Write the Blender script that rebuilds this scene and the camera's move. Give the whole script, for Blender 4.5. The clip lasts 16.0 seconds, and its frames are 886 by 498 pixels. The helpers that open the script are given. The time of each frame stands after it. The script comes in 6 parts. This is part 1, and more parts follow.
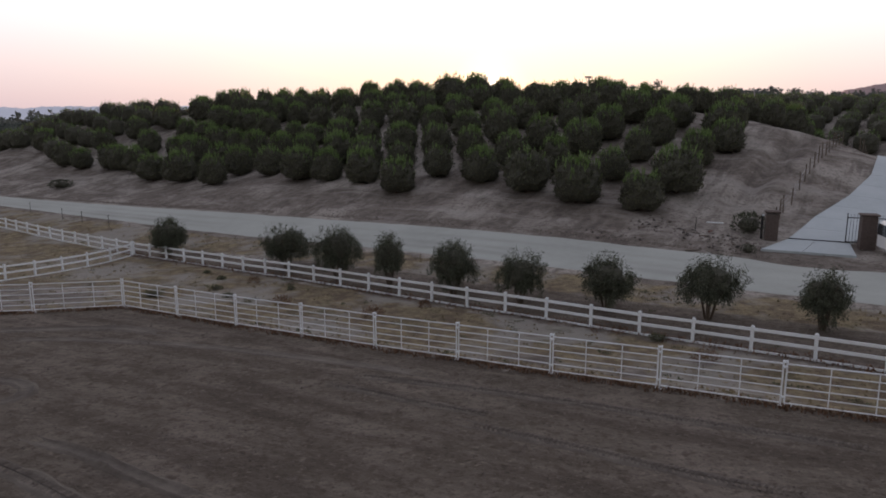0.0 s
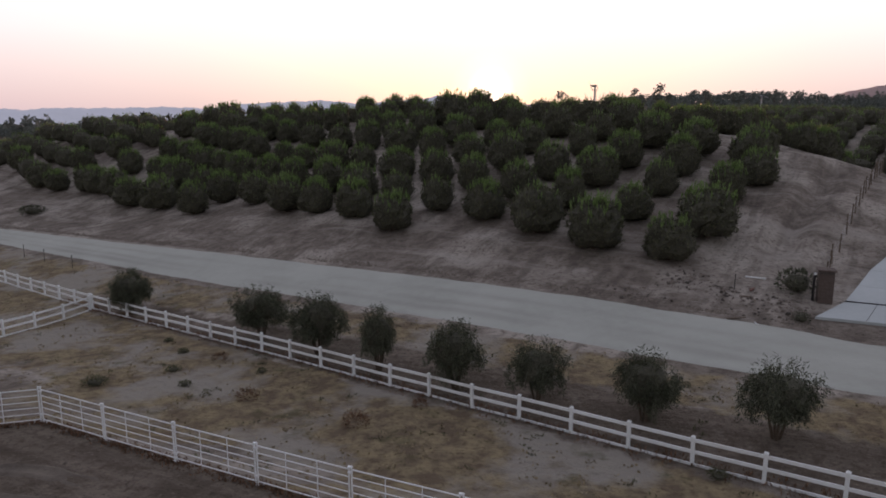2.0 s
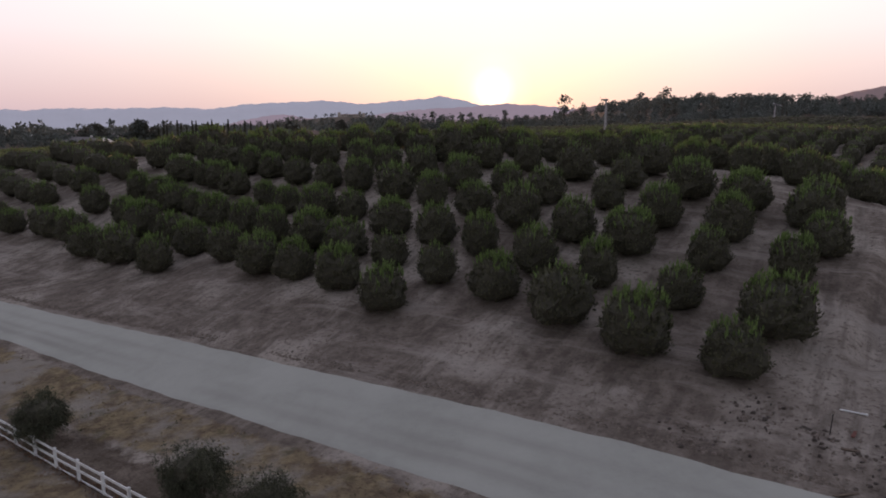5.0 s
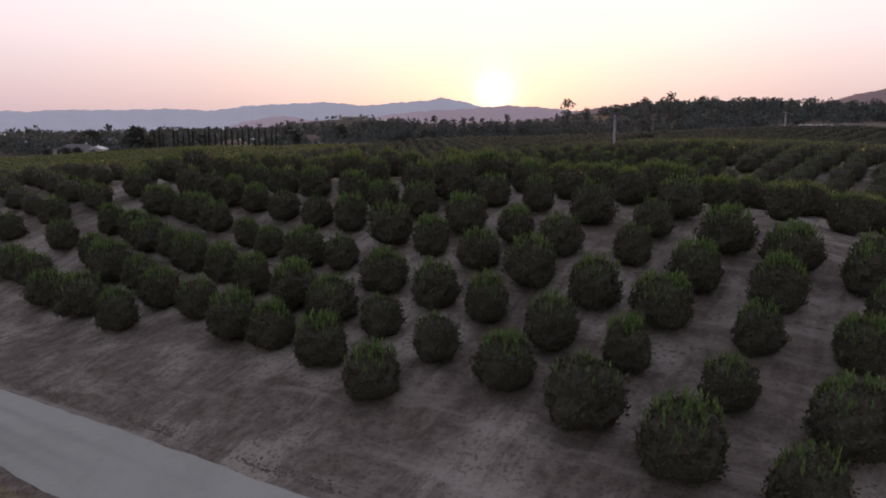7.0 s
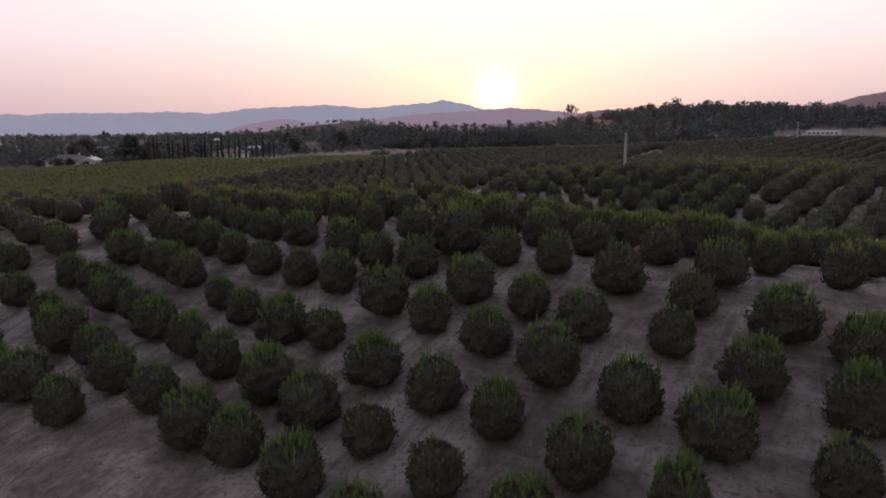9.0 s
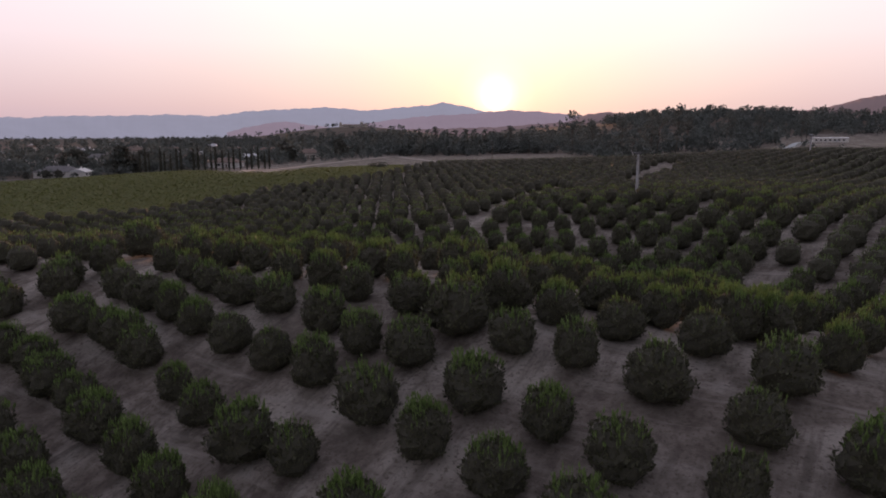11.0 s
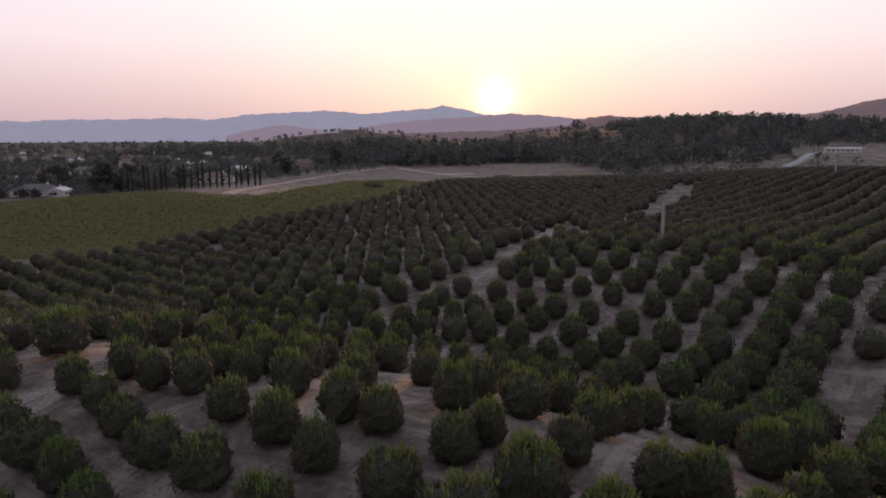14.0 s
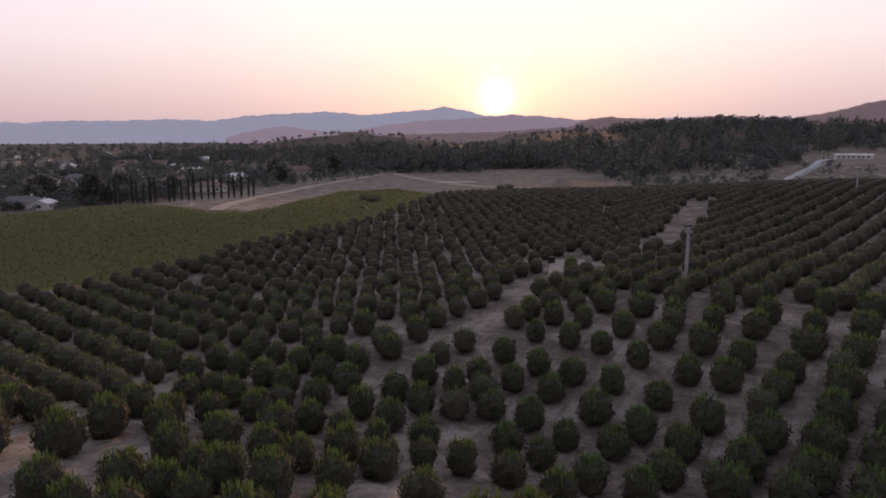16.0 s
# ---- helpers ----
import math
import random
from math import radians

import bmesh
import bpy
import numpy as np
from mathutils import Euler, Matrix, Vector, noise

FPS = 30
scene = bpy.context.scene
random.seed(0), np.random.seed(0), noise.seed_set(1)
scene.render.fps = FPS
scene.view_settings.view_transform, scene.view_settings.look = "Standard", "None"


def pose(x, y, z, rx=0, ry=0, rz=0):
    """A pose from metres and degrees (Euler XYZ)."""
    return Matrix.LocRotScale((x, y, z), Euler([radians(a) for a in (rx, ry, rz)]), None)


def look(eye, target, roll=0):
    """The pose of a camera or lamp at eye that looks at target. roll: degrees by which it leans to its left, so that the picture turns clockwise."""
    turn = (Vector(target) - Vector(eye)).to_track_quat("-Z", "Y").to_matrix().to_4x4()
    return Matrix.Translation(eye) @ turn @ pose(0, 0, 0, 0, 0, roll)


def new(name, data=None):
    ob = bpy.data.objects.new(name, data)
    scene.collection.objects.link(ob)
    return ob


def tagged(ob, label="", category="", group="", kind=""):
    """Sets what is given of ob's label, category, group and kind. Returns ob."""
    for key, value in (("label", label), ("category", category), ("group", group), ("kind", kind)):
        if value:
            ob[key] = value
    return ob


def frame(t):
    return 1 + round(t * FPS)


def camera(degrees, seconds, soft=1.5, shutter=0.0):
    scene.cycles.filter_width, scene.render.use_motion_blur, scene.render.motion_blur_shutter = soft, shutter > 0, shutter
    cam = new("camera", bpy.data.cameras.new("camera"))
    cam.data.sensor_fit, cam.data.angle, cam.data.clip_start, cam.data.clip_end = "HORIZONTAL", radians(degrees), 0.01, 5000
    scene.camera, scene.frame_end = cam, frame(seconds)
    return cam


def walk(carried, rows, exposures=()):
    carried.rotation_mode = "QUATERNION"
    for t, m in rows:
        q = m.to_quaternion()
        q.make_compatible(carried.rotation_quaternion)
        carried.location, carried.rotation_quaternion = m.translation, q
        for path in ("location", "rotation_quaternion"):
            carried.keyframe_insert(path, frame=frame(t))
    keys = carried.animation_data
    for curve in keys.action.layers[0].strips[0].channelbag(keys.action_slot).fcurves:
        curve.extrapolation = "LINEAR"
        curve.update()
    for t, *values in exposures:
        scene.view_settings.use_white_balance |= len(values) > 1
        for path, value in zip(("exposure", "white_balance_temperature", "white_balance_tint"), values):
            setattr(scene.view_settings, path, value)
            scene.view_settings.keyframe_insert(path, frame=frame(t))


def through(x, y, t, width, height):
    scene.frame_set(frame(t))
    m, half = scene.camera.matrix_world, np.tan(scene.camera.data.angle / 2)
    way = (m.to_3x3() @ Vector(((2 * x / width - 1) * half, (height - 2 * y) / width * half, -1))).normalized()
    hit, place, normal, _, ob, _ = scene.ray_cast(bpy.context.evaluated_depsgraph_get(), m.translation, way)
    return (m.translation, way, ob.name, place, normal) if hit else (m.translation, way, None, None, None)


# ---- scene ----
cam = camera(66.9, 16.0, soft=1.8)
METRES, EYE, TILT, LEAN, TURN = 89.0, 8.8, -10.2, 0.0, 0.0
ROWS = [
    (0.0, 0.0, 0.0, 0.0, -0.0, 0.0, -0.0),
    (0.5, -0.0, 0.0182, 0.0106, -0.0, 0.0, 0.01),
    (1.0, 0.0003, 0.0372, 0.0216, 0.03, 0.04, 0.02),
    (1.5, 0.0007, 0.0566, 0.0327, 0.07, 0.05, 0.03),
    (2.0, 0.0007, 0.076, 0.0441, 0.07, 0.08, 0.01),
    (2.5, 0.0009, 0.0959, 0.0557, 0.09, 0.08, 0.0),
    (3.0, 0.0008, 0.1162, 0.0674, 0.1, 0.1, -0.0),
    (3.5, 0.0007, 0.1362, 0.0795, 0.11, 0.08, 0.0),
    (4.0, 0.0009, 0.1563, 0.092, 0.14, 0.03, 0.01),
    (6.5, 0.0023, 0.2622, 0.1569, 0.36, 0.12, -0.06),
    (7.0, 0.0021, 0.2855, 0.1716, 0.36, 0.15, -0.08),
    (7.5, 0.0024, 0.31, 0.1874, 0.41, 0.18, -0.05),
    (8.0, 0.0023, 0.335, 0.2034, 0.45, 0.22, -0.03),
    (8.5, 0.0023, 0.3613, 0.22, 0.47, 0.27, -0.0),
    (9.0, 0.0023, 0.3885, 0.2374, 0.5, 0.3, 0.0),
    (9.5, 0.0023, 0.4166, 0.255, 0.51, 0.34, -0.01),
    (12.0, 0.0048, 0.5742, 0.3461, 0.55, 0.53, 0.09),
    (12.5, 0.0052, 0.6095, 0.3649, 0.55, 0.58, 0.11),
    (13.0, 0.0056, 0.6441, 0.3844, 0.55, 0.6, 0.1),
    (13.5, 0.006, 0.6802, 0.4035, 0.55, 0.61, 0.12),
    (14.0, 0.0058, 0.7161, 0.4229, 0.55, 0.63, 0.1),
    (14.5, 0.006, 0.7532, 0.4428, 0.57, 0.64, 0.09),
    (15.0, 0.0066, 0.7903, 0.4624, 0.59, 0.65, 0.1),
    (15.5, 0.0065, 0.827, 0.4824, 0.59, 0.65, 0.08),
    (16.0, 0.0067, 0.8644, 0.5018, 0.61, 0.66, 0.1),
]
walk(cam, [(t, pose(0, 0, EYE, TILT, LEAN, TURN) @ pose(METRES * x, METRES * y, METRES * z, 90 + pitch, roll, yaw)) for t, x, y, z, yaw, pitch, roll in ROWS],
     [(0.0, 0.0, 6750, 12), (3.0, -0.05, 6850, 15), (6.5, -0.2, 6800, 19), (9.5, -0.22, 6800, 22), (16.0, -0.28, 6750, 22)])

# ---- light ----
SUN_ELEVATION, SUN_AZIMUTH = radians(3.15), radians(3.9)
SUN_WAY = Vector((math.sin(SUN_AZIMUTH) * math.cos(SUN_ELEVATION), math.cos(SUN_AZIMUTH) * math.cos(SUN_ELEVATION), math.sin(SUN_ELEVATION)))


def build_world():
    world = bpy.data.worlds.new("dusk_sky")
    world.use_nodes = True
    scene.world = world
    tree = world.node_tree
    n, link = tree.nodes, tree.links.new
    n.clear()
    out, back = n.new("ShaderNodeOutputWorld"), n.new("ShaderNodeBackground")
    link(back.outputs[0], out.inputs[0])
    sky = n.new("ShaderNodeTexSky")
    sky.sky_type, sky.sun_disc, sky.sun_elevation, sky.sun_rotation = "NISHITA", False, SUN_ELEVATION, SUN_AZIMUTH
    sky.air_density, sky.dust_density, sky.ozone_density = 1.0, 3.0, 1.0
    coord = n.new("ShaderNodeTexCoord")
    unit = n.new("ShaderNodeVectorMath")
    unit.operation = "NORMALIZE"
    link(coord.outputs["Generated"], unit.inputs[0])
    split = n.new("ShaderNodeSeparateXYZ")
    link(unit.outputs[0], split.inputs[0])
    dot = n.new("ShaderNodeVectorMath")
    dot.operation = "DOT_PRODUCT"
    dot.inputs[1].default_value = SUN_WAY
    link(unit.outputs[0], dot.inputs[0])
    arc = n.new("ShaderNodeMath")
    arc.operation, arc.use_clamp = "ARCCOSINE", False
    link(dot.outputs["Value"], arc.inputs[0])

    def ramp(source, low, high, stops):
        span = n.new("ShaderNodeMapRange")
        span.inputs["From Min"].default_value, span.inputs["From Max"].default_value = low, high
        link(source, span.inputs["Value"])
        node = n.new("ShaderNodeValToRGB")
        link(span.outputs["Result"], node.inputs[0])
        marks = node.color_ramp.elements
        marks[0].position, marks[0].color = stops[0][0], (*stops[0][1], 1)
        marks[1].position, marks[1].color = stops[-1][0], (*stops[-1][1], 1)
        for place, colour in stops[1:-1]:
            marks.new(place).color = (*colour, 1)
        return node.outputs["Color"]

    def mix(kind, a, b):
        node = n.new("ShaderNodeVectorMath")
        node.operation = kind
        for slot, value in zip(node.inputs, (a, b)):
            if isinstance(value, tuple):
                slot.default_value = value
            else:
                link(value, slot)
        return node.outputs[0]

    # hazy dusk colours by height over the horizon, from the horizon to 30 degrees
    band = ramp(split.outputs["Z"], -0.02, 0.5, [(0.0, (0.52, 0.415, 0.455)), (0.04, (0.59, 0.465, 0.495)), (0.115, (0.725, 0.58, 0.575)), (0.20, (0.85, 0.73, 0.71)), (0.28, (0.95, 0.86, 0.85)),
                                                 (0.42, (1.0, 0.98, 0.975)), (0.62, (1.0, 0.98, 0.98)), (1.0, (0.60, 0.61, 0.71))])
    # brighter towards the sun, dimmer overhead and behind
    fall = ramp(arc.outputs[0], 0.0, math.pi, [(0.0, (1.0, 0.97, 0.90)), (0.04, (1.02, 1.0, 0.93)), (0.09, (1.02, 1.02, 0.99)), (0.16, (0.98, 0.98, 1.0)), (0.22, (0.92, 0.92, 0.98)), (0.34, (0.68, 0.70, 0.76)),
                                               (0.55, (0.48, 0.50, 0.54)), (1.0, (0.38, 0.40, 0.44))])
    band = mix("MULTIPLY", band, (1.18, 1.18, 1.18))
    # aureole of the low sun in the haze
    glow = ramp(arc.outputs[0], 0.0, 0.42, [(0.0, (1, 1, 1)), (0.035, (1.0, 0.98, 0.88)), (0.055, (0.62, 0.56, 0.42)), (0.085, (0.36, 0.33, 0.21)), (0.14, (0.22, 0.21, 0.11)), (0.25, (0.12, 0.125, 0.08)), (0.5, (0.05, 0.06, 0.045)), (1.0, (0, 0, 0))])
    dusk = mix("ADD", mix("MULTIPLY", band, fall), glow)
    faint = mix("MULTIPLY", sky.outputs[0], (0.012, 0.012, 0.012))
    link(mix("ADD", dusk, faint), back.inputs["Color"])
    back.inputs["Strength"].default_value = 1.0


build_world()
sun = new("sun", bpy.data.lights.new("sun", "SUN"))
sun.data.energy, sun.data.angle, sun.data.color = 2.5, radians(2.0), (1.0, 0.50, 0.25)
sun.matrix_world = look(SUN_WAY * 100, (0, 0, 0))

# ---- materials ----


def material(name, base, rough=0.9, metal=0.0, grain=None, stain=None, bump=0.0, bump_scale=20.0, island=0.0, through=0.0):
    """A procedural surface. grain, stain: (scale per metre, other colour, amount) at a fine and a coarse scale; island: brightness change from piece to piece."""
    m = bpy.data.materials.new(name)
    m.use_nodes = True
    n, link = m.node_tree.nodes, m.node_tree.links.new
    shader = n["Principled BSDF"]
    shader.inputs["Roughness"].default_value, shader.inputs["Metallic"].default_value = rough, metal
    place = n.new("ShaderNodeTexCoord").outputs["Object"]
    colour = n.new("ShaderNodeRGB").outputs[0]
    colour.default_value = (*base, 1)
    for k, layer in enumerate((grain, stain)):
        if layer:
            scale, other, amount = layer
            tex = n.new("ShaderNodeTexNoise")
            tex.inputs["Scale"].default_value, tex.inputs["Detail"].default_value, tex.inputs["Roughness"].default_value = scale, 6, 0.65
            link(place, tex.inputs["Vector"])
            sharp = n.new("ShaderNodeMapRange")
            sharp.inputs["From Min"].default_value, sharp.inputs["From Max"].default_value = 0.38, 0.66
            sharp.inputs["To Max"].default_value = amount
            link(tex.outputs["Fac"], sharp.inputs["Value"])
            mixer = n.new("ShaderNodeMix")
            mixer.data_type = "RGBA"
            link(sharp.outputs["Result"], mixer.inputs["Factor"])
            link(colour, mixer.inputs["A"])
            mixer.inputs["B"].default_value = (*other, 1)
            colour = mixer.outputs["Result"]
    if island:
        geo = n.new("ShaderNodeNewGeometry")
        span = n.new("ShaderNodeMapRange")
        span.inputs["To Min"].default_value, span.inputs["To Max"].default_value = 1 - island, 1 + island
        link(geo.outputs["Random Per Island"], span.inputs["Value"])
        scaled = n.new("ShaderNodeVectorMath")
        scaled.operation = "SCALE"
        link(colour, scaled.inputs[0])
        link(span.outputs["Result"], scaled.inputs["Scale"])
        colour = scaled.outputs[0]
    link(colour, shader.inputs["Base Color"])
    if bump:
        tex = n.new("ShaderNodeTexNoise")
        tex.inputs["Scale"].default_value, tex.inputs["Detail"].default_value = bump_scale, 6
        link(place, tex.inputs["Vector"])
        relief = n.new("ShaderNodeBump")
        relief.inputs["Strength"].default_value, relief.inputs["Distance"].default_value = bump, 0.05
        link(tex.outputs["Fac"], relief.inputs["Height"])
        link(relief.outputs[0], shader.inputs["Normal"])
    if through:
        thin = n.new("ShaderNodeBsdfTranslucent")
        link(colour, thin.inputs["Color"])
        blend = n.new("ShaderNodeMixShader")
        blend.inputs[0].default_value = through
        link(shader.outputs[0], blend.inputs[1])
        link(thin.outputs[0], blend.inputs[2])
        link(blend.outputs[0], n["Material Output"].inputs["Surface"])
    return m


def ground_material():
    """Pale sandy soil; the cover attribute says where it is tilled (red), dry grass (green) or vineyard sward (blue)."""
    m = bpy.data.materials.new("sandy_ground")
    m.use_nodes = True
    n, link = m.node_tree.nodes, m.node_tree.links.new
    shader = n["Principled BSDF"]
    shader.inputs["Roughness"].default_value = 0.95
    shader.inputs["Specular IOR Level"].default_value = 0.1
    place = n.new("ShaderNodeTexCoord").outputs["Object"]

    def noise_of(scale, low, high, detail=6.0, stretch=None):
        source = place
        if stretch:
            turn = n.new("ShaderNodeMapping")
            turn.vector_type = "TEXTURE"
            turn.inputs["Rotation"].default_value, turn.inputs["Scale"].default_value = (0, 0, stretch[0]), tuple(1 / c for c in stretch[1])
            link(place, turn.inputs["Vector"])
            source = turn.outputs[0]
        tex = n.new("ShaderNodeTexNoise")
        tex.inputs["Scale"].default_value, tex.inputs["Detail"].default_value, tex.inputs["Roughness"].default_value = scale, detail, 0.62
        link(source, tex.inputs["Vector"])
        span = n.new("ShaderNodeMapRange")
        span.inputs["From Min"].default_value, span.inputs["From Max"].default_value = low, high
        link(tex.outputs["Fac"], span.inputs["Value"])
        return span.outputs["Result"]

    def blend(factor, a, b):
        node = n.new("ShaderNodeMix")
        node.data_type = "RGBA"
        link(factor, node.inputs["Factor"])
        for slot, value in (("A", a), ("B", b)):
            if isinstance(value, tuple):
                node.inputs[slot].default_value = (*value, 1)
            else:
                link(value, node.inputs[slot])
        return node.outputs["Result"]

    def calc(kind, a, b):
        node = n.new("ShaderNodeMath")
        node.operation, node.use_clamp = kind, True
        for slot, value in zip(node.inputs, (a, b)):
            if isinstance(value, float):
                slot.default_value = value
            else:
                link(value, slot)
        return node.outputs[0]

    cover = n.new("ShaderNodeVertexColor")
    cover.layer_name = "cover"
    part_of = n.new("ShaderNodeSeparateColor")
    link(cover.outputs["Color"], part_of.inputs[0])
    sand = blend(noise_of(0.9, 0.36, 0.64), (0.240, 0.210, 0.180), (0.140, 0.118, 0.099))
    sand = blend(calc("MULTIPLY", noise_of(0.13, 0.48, 0.60), 0.9), sand, (0.385, 0.350, 0.305))
    sand = blend(calc("MULTIPLY", noise_of(3.2, 0.52, 0.66), 0.75), sand, (0.105, 0.086, 0.070))
    # erosion streaks and scrapes along the bank
    sand = blend(calc("MULTIPLY", noise_of(0.55, 0.50, 0.64, 8.0, (1.0, (0.28, 2.0, 0.4))), 0.55), sand, (0.100, 0.084, 0.071))
    sand = blend(calc("MULTIPLY", noise_of(0.30, 0.54, 0.66, 8.0, (-0.55, (0.25, 1.6, 0.4))), 0.6), sand, (0.375, 0.345, 0.305))
    tilled = blend(noise_of(0.8, 0.38, 0.62, 9.0, (-0.46, (0.6, 1.3, 1.0))), (0.104, 0.086, 0.068), (0.170, 0.143, 0.116))
    tilled = blend(calc("MULTIPLY", noise_of(0.22, 0.50, 0.64, 8.0), 0.75), tilled, (0.215, 0.180, 0.150))
    tilled = blend(calc("MULTIPLY", noise_of(0.5, 0.48, 0.62, 9.0, (-0.46, (0.22, 1.7, 1.0))), 0.7), tilled, (0.082, 0.066, 0.053))
    tilled = blend(calc("MULTIPLY", noise_of(2.6, 0.50, 0.66, 8.0), 0.8), tilled, (0.078, 0.061, 0.048))
    tilled = blend(calc("MULTIPLY", noise_of(7.0, 0.54, 0.68), 0.7), tilled, (0.050, 0.040, 0.032))
    tilled = blend(calc("MULTIPLY", noise_of(5.0, 0.56, 0.70, 6.0, (0.4, (1.0, 1.3, 1.0))), 0.6), tilled, (0.235, 0.195, 0.158))
    straw = blend(noise_of(1.2, 0.40, 0.60, 8.0), (0.262, 0.215, 0.132), (0.145, 0.112, 0.078))
    straw = blend(calc("MULTIPLY", noise_of(4.0, 0.52, 0.66, 6.0), 0.8), straw, (0.110, 0.080, 0.054))
    straw = blend(calc("MULTIPLY", noise_of(0.17, 0.47, 0.57, 9.0), 0.85), straw, (0.290, 0.272, 0.240))
    straw = blend(calc("MULTIPLY", noise_of(0.5, 0.58, 0.68, 8.0), 0.6), straw, (0.085, 0.082, 0.042))
    sward = blend(noise_of(0.5, 0.38, 0.62), (0.14, 0.15, 0.05), (0.20, 0.19, 0.07))
    edge = noise_of(0.7, 0.3, 0.7)

    def mask(channel):
        node = n.new("ShaderNodeMapRange")
        sway = n.new("ShaderNodeMath")
        sway.operation = "MULTIPLY_ADD"
        link(edge, sway.inputs[0])
        sway.inputs[1].default_value, sway.inputs[2].default_value = 0.6, -0.3
        total = n.new("ShaderNodeMath")
        total.operation = "ADD"
        link(part_of.outputs[channel], total.inputs[0])
        link(sway.outputs[0], total.inputs[1])
        node.inputs["From Min"].default_value, node.inputs["From Max"].default_value = 0.38, 0.62
        link(total.outputs[0], node.inputs["Value"])
        return node.outputs["Result"]

    colour = blend(mask("Red"), sand, tilled)
    colour = blend(mask("Green"), colour, straw)
    colour = blend(mask("Blue"), colour, sward)
    link(colour, shader.inputs["Base Color"])
    fine, coarse = noise_of(9.0, 0.2, 0.8), noise_of(1.3, 0.2, 0.8, 6.0, (-0.42, (0.7, 1.4, 1.0)))
    height = n.new("ShaderNodeMath")
    height.operation = "MULTIPLY_ADD"
    link(fine, height.inputs[0])
    height.inputs[1].default_value = 0.3
    link(coarse, height.inputs[2])
    relief = n.new("ShaderNodeBump")
    relief.inputs["Strength"].default_value, relief.inputs["Distance"].default_value = 0.9, 0.18
    link(height.outputs[0], relief.inputs["Height"])
    link(relief.outputs[0], shader.inputs["Normal"])
    return m


GROUND = ground_material()
ROAD = material("packed_dirt_road", (0.345, 0.360, 0.322), 0.95, grain=(1.5, (0.30, 0.31, 0.28), 0.6), stain=(0.16, (0.40, 0.415, 0.375), 0.8), bump=0.4, bump_scale=5)


def worn_bands(m):
    """Darker wheel bands, by the wear attribute of the mesh."""
    n, link = m.node_tree.nodes, m.node_tree.links.new
    shader = n["Principled BSDF"]
    wear = n.new("ShaderNodeVertexColor")
    wear.layer_name = "wear"
    mixer = n.new("ShaderNodeMix")
    mixer.data_type = "RGBA"
    link(shader.inputs["Base Color"].links[0].from_socket, mixer.inputs["A"])
    mixer.inputs["B"].default_value = (0.215, 0.215, 0.190, 1)
    link(wear.outputs["Color"], mixer.inputs["Factor"])
    link(mixer.outputs["Result"], shader.inputs["Base Color"])


worn_bands(ROAD)
PALE_EARTH = material("pale_bare_earth", (0.34, 0.30, 0.255), 0.95, grain=(2.0, (0.27, 0.235, 0.20), 0.6), stain=(0.3, (0.40, 0.36, 0.31), 0.7), bump=0.4)
CONCRETE = material("pale_concrete", (0.42, 0.465, 0.465), 0.85, grain=(3.0, (0.35, 0.38, 0.385), 0.5), stain=(0.25, (0.47, 0.51, 0.51), 0.7), bump=0.15)
LEAF = material("citrus_leaf", (0.086, 0.090, 0.053), 0.6, island=0.4, through=0.32)
SHOOT = material("young_citrus_leaf", (0.135, 0.208, 0.062), 0.5, island=0.3, through=0.26)
# solid crown core: shade between the leaves put into its darker colour
CORE = material("shaded_inner_foliage", (0.072, 0.070, 0.048), 0.95, grain=(9.0, (0.040, 0.039, 0.028), 0.9), bump=1.0, bump_scale=6)
BARK = material("bark", (0.115, 0.085, 0.060), 0.95, grain=(9.0, (0.06, 0.045, 0.034), 0.8), bump=0.6)
PEPPER_LEAF = material("pepper_leaf", (0.068, 0.076, 0.046), 0.7, island=0.5, through=0.25)
VINYL = material("white_vinyl", (0.80, 0.85, 0.87), 0.45, grain=(6.0, (0.68, 0.68, 0.67), 0.4), stain=(0.9, (0.64, 0.62, 0.58), 0.5))
PIPE = material("white_painted_pipe", (0.80, 0.85, 0.88), 0.5, grain=(7.0, (0.62, 0.60, 0.58), 0.5), stain=(1.1, (0.70, 0.68, 0.66), 0.5))
# eucalyptus grey-green, paled further: distance haze put into the base colour
FAR_LEAF = material("hazed_grey_green_foliage", (0.128, 0.148, 0.136), 0.8, island=0.25, through=0.2)
FAR_BARK = material("pale_bark", (0.13, 0.115, 0.10), 0.9, grain=(2.0, (0.08, 0.07, 0.06), 0.7))
VINE_LEAF = material("vine_leaf", (0.158, 0.176, 0.064), 0.8, island=0.03, through=0.35)
SHADE_LEAF = material("dark_shade_tree_leaf", (0.082, 0.086, 0.070), 0.8, island=0.3, through=0.1)
CYPRESS_LEAF = material("cypress_foliage", (0.060, 0.064, 0.046), 0.85, island=0.3)
STUCCO = material("cream_stucco", (0.58, 0.54, 0.48), 0.9, grain=(1.5, (0.50, 0.46, 0.41), 0.5), stain=(0.2, (0.62, 0.59, 0.54), 0.5))
WHITE_WALL = material("white_stucco", (0.74, 0.73, 0.71), 0.9, grain=(1.5, (0.66, 0.65, 0.62), 0.5))
TILE_ROOF = material("brown_roof_tile", (0.20, 0.145, 0.115), 0.85, grain=(2.5, (0.13, 0.095, 0.08), 0.7), stain=(0.3, (0.25, 0.19, 0.155), 0.6))
GREY_ROOF = material("grey_shingle_roof", (0.17, 0.165, 0.165), 0.85, grain=(2.5, (0.12, 0.115, 0.115), 0.7), stain=(0.3, (0.21, 0.20, 0.20), 0.6))
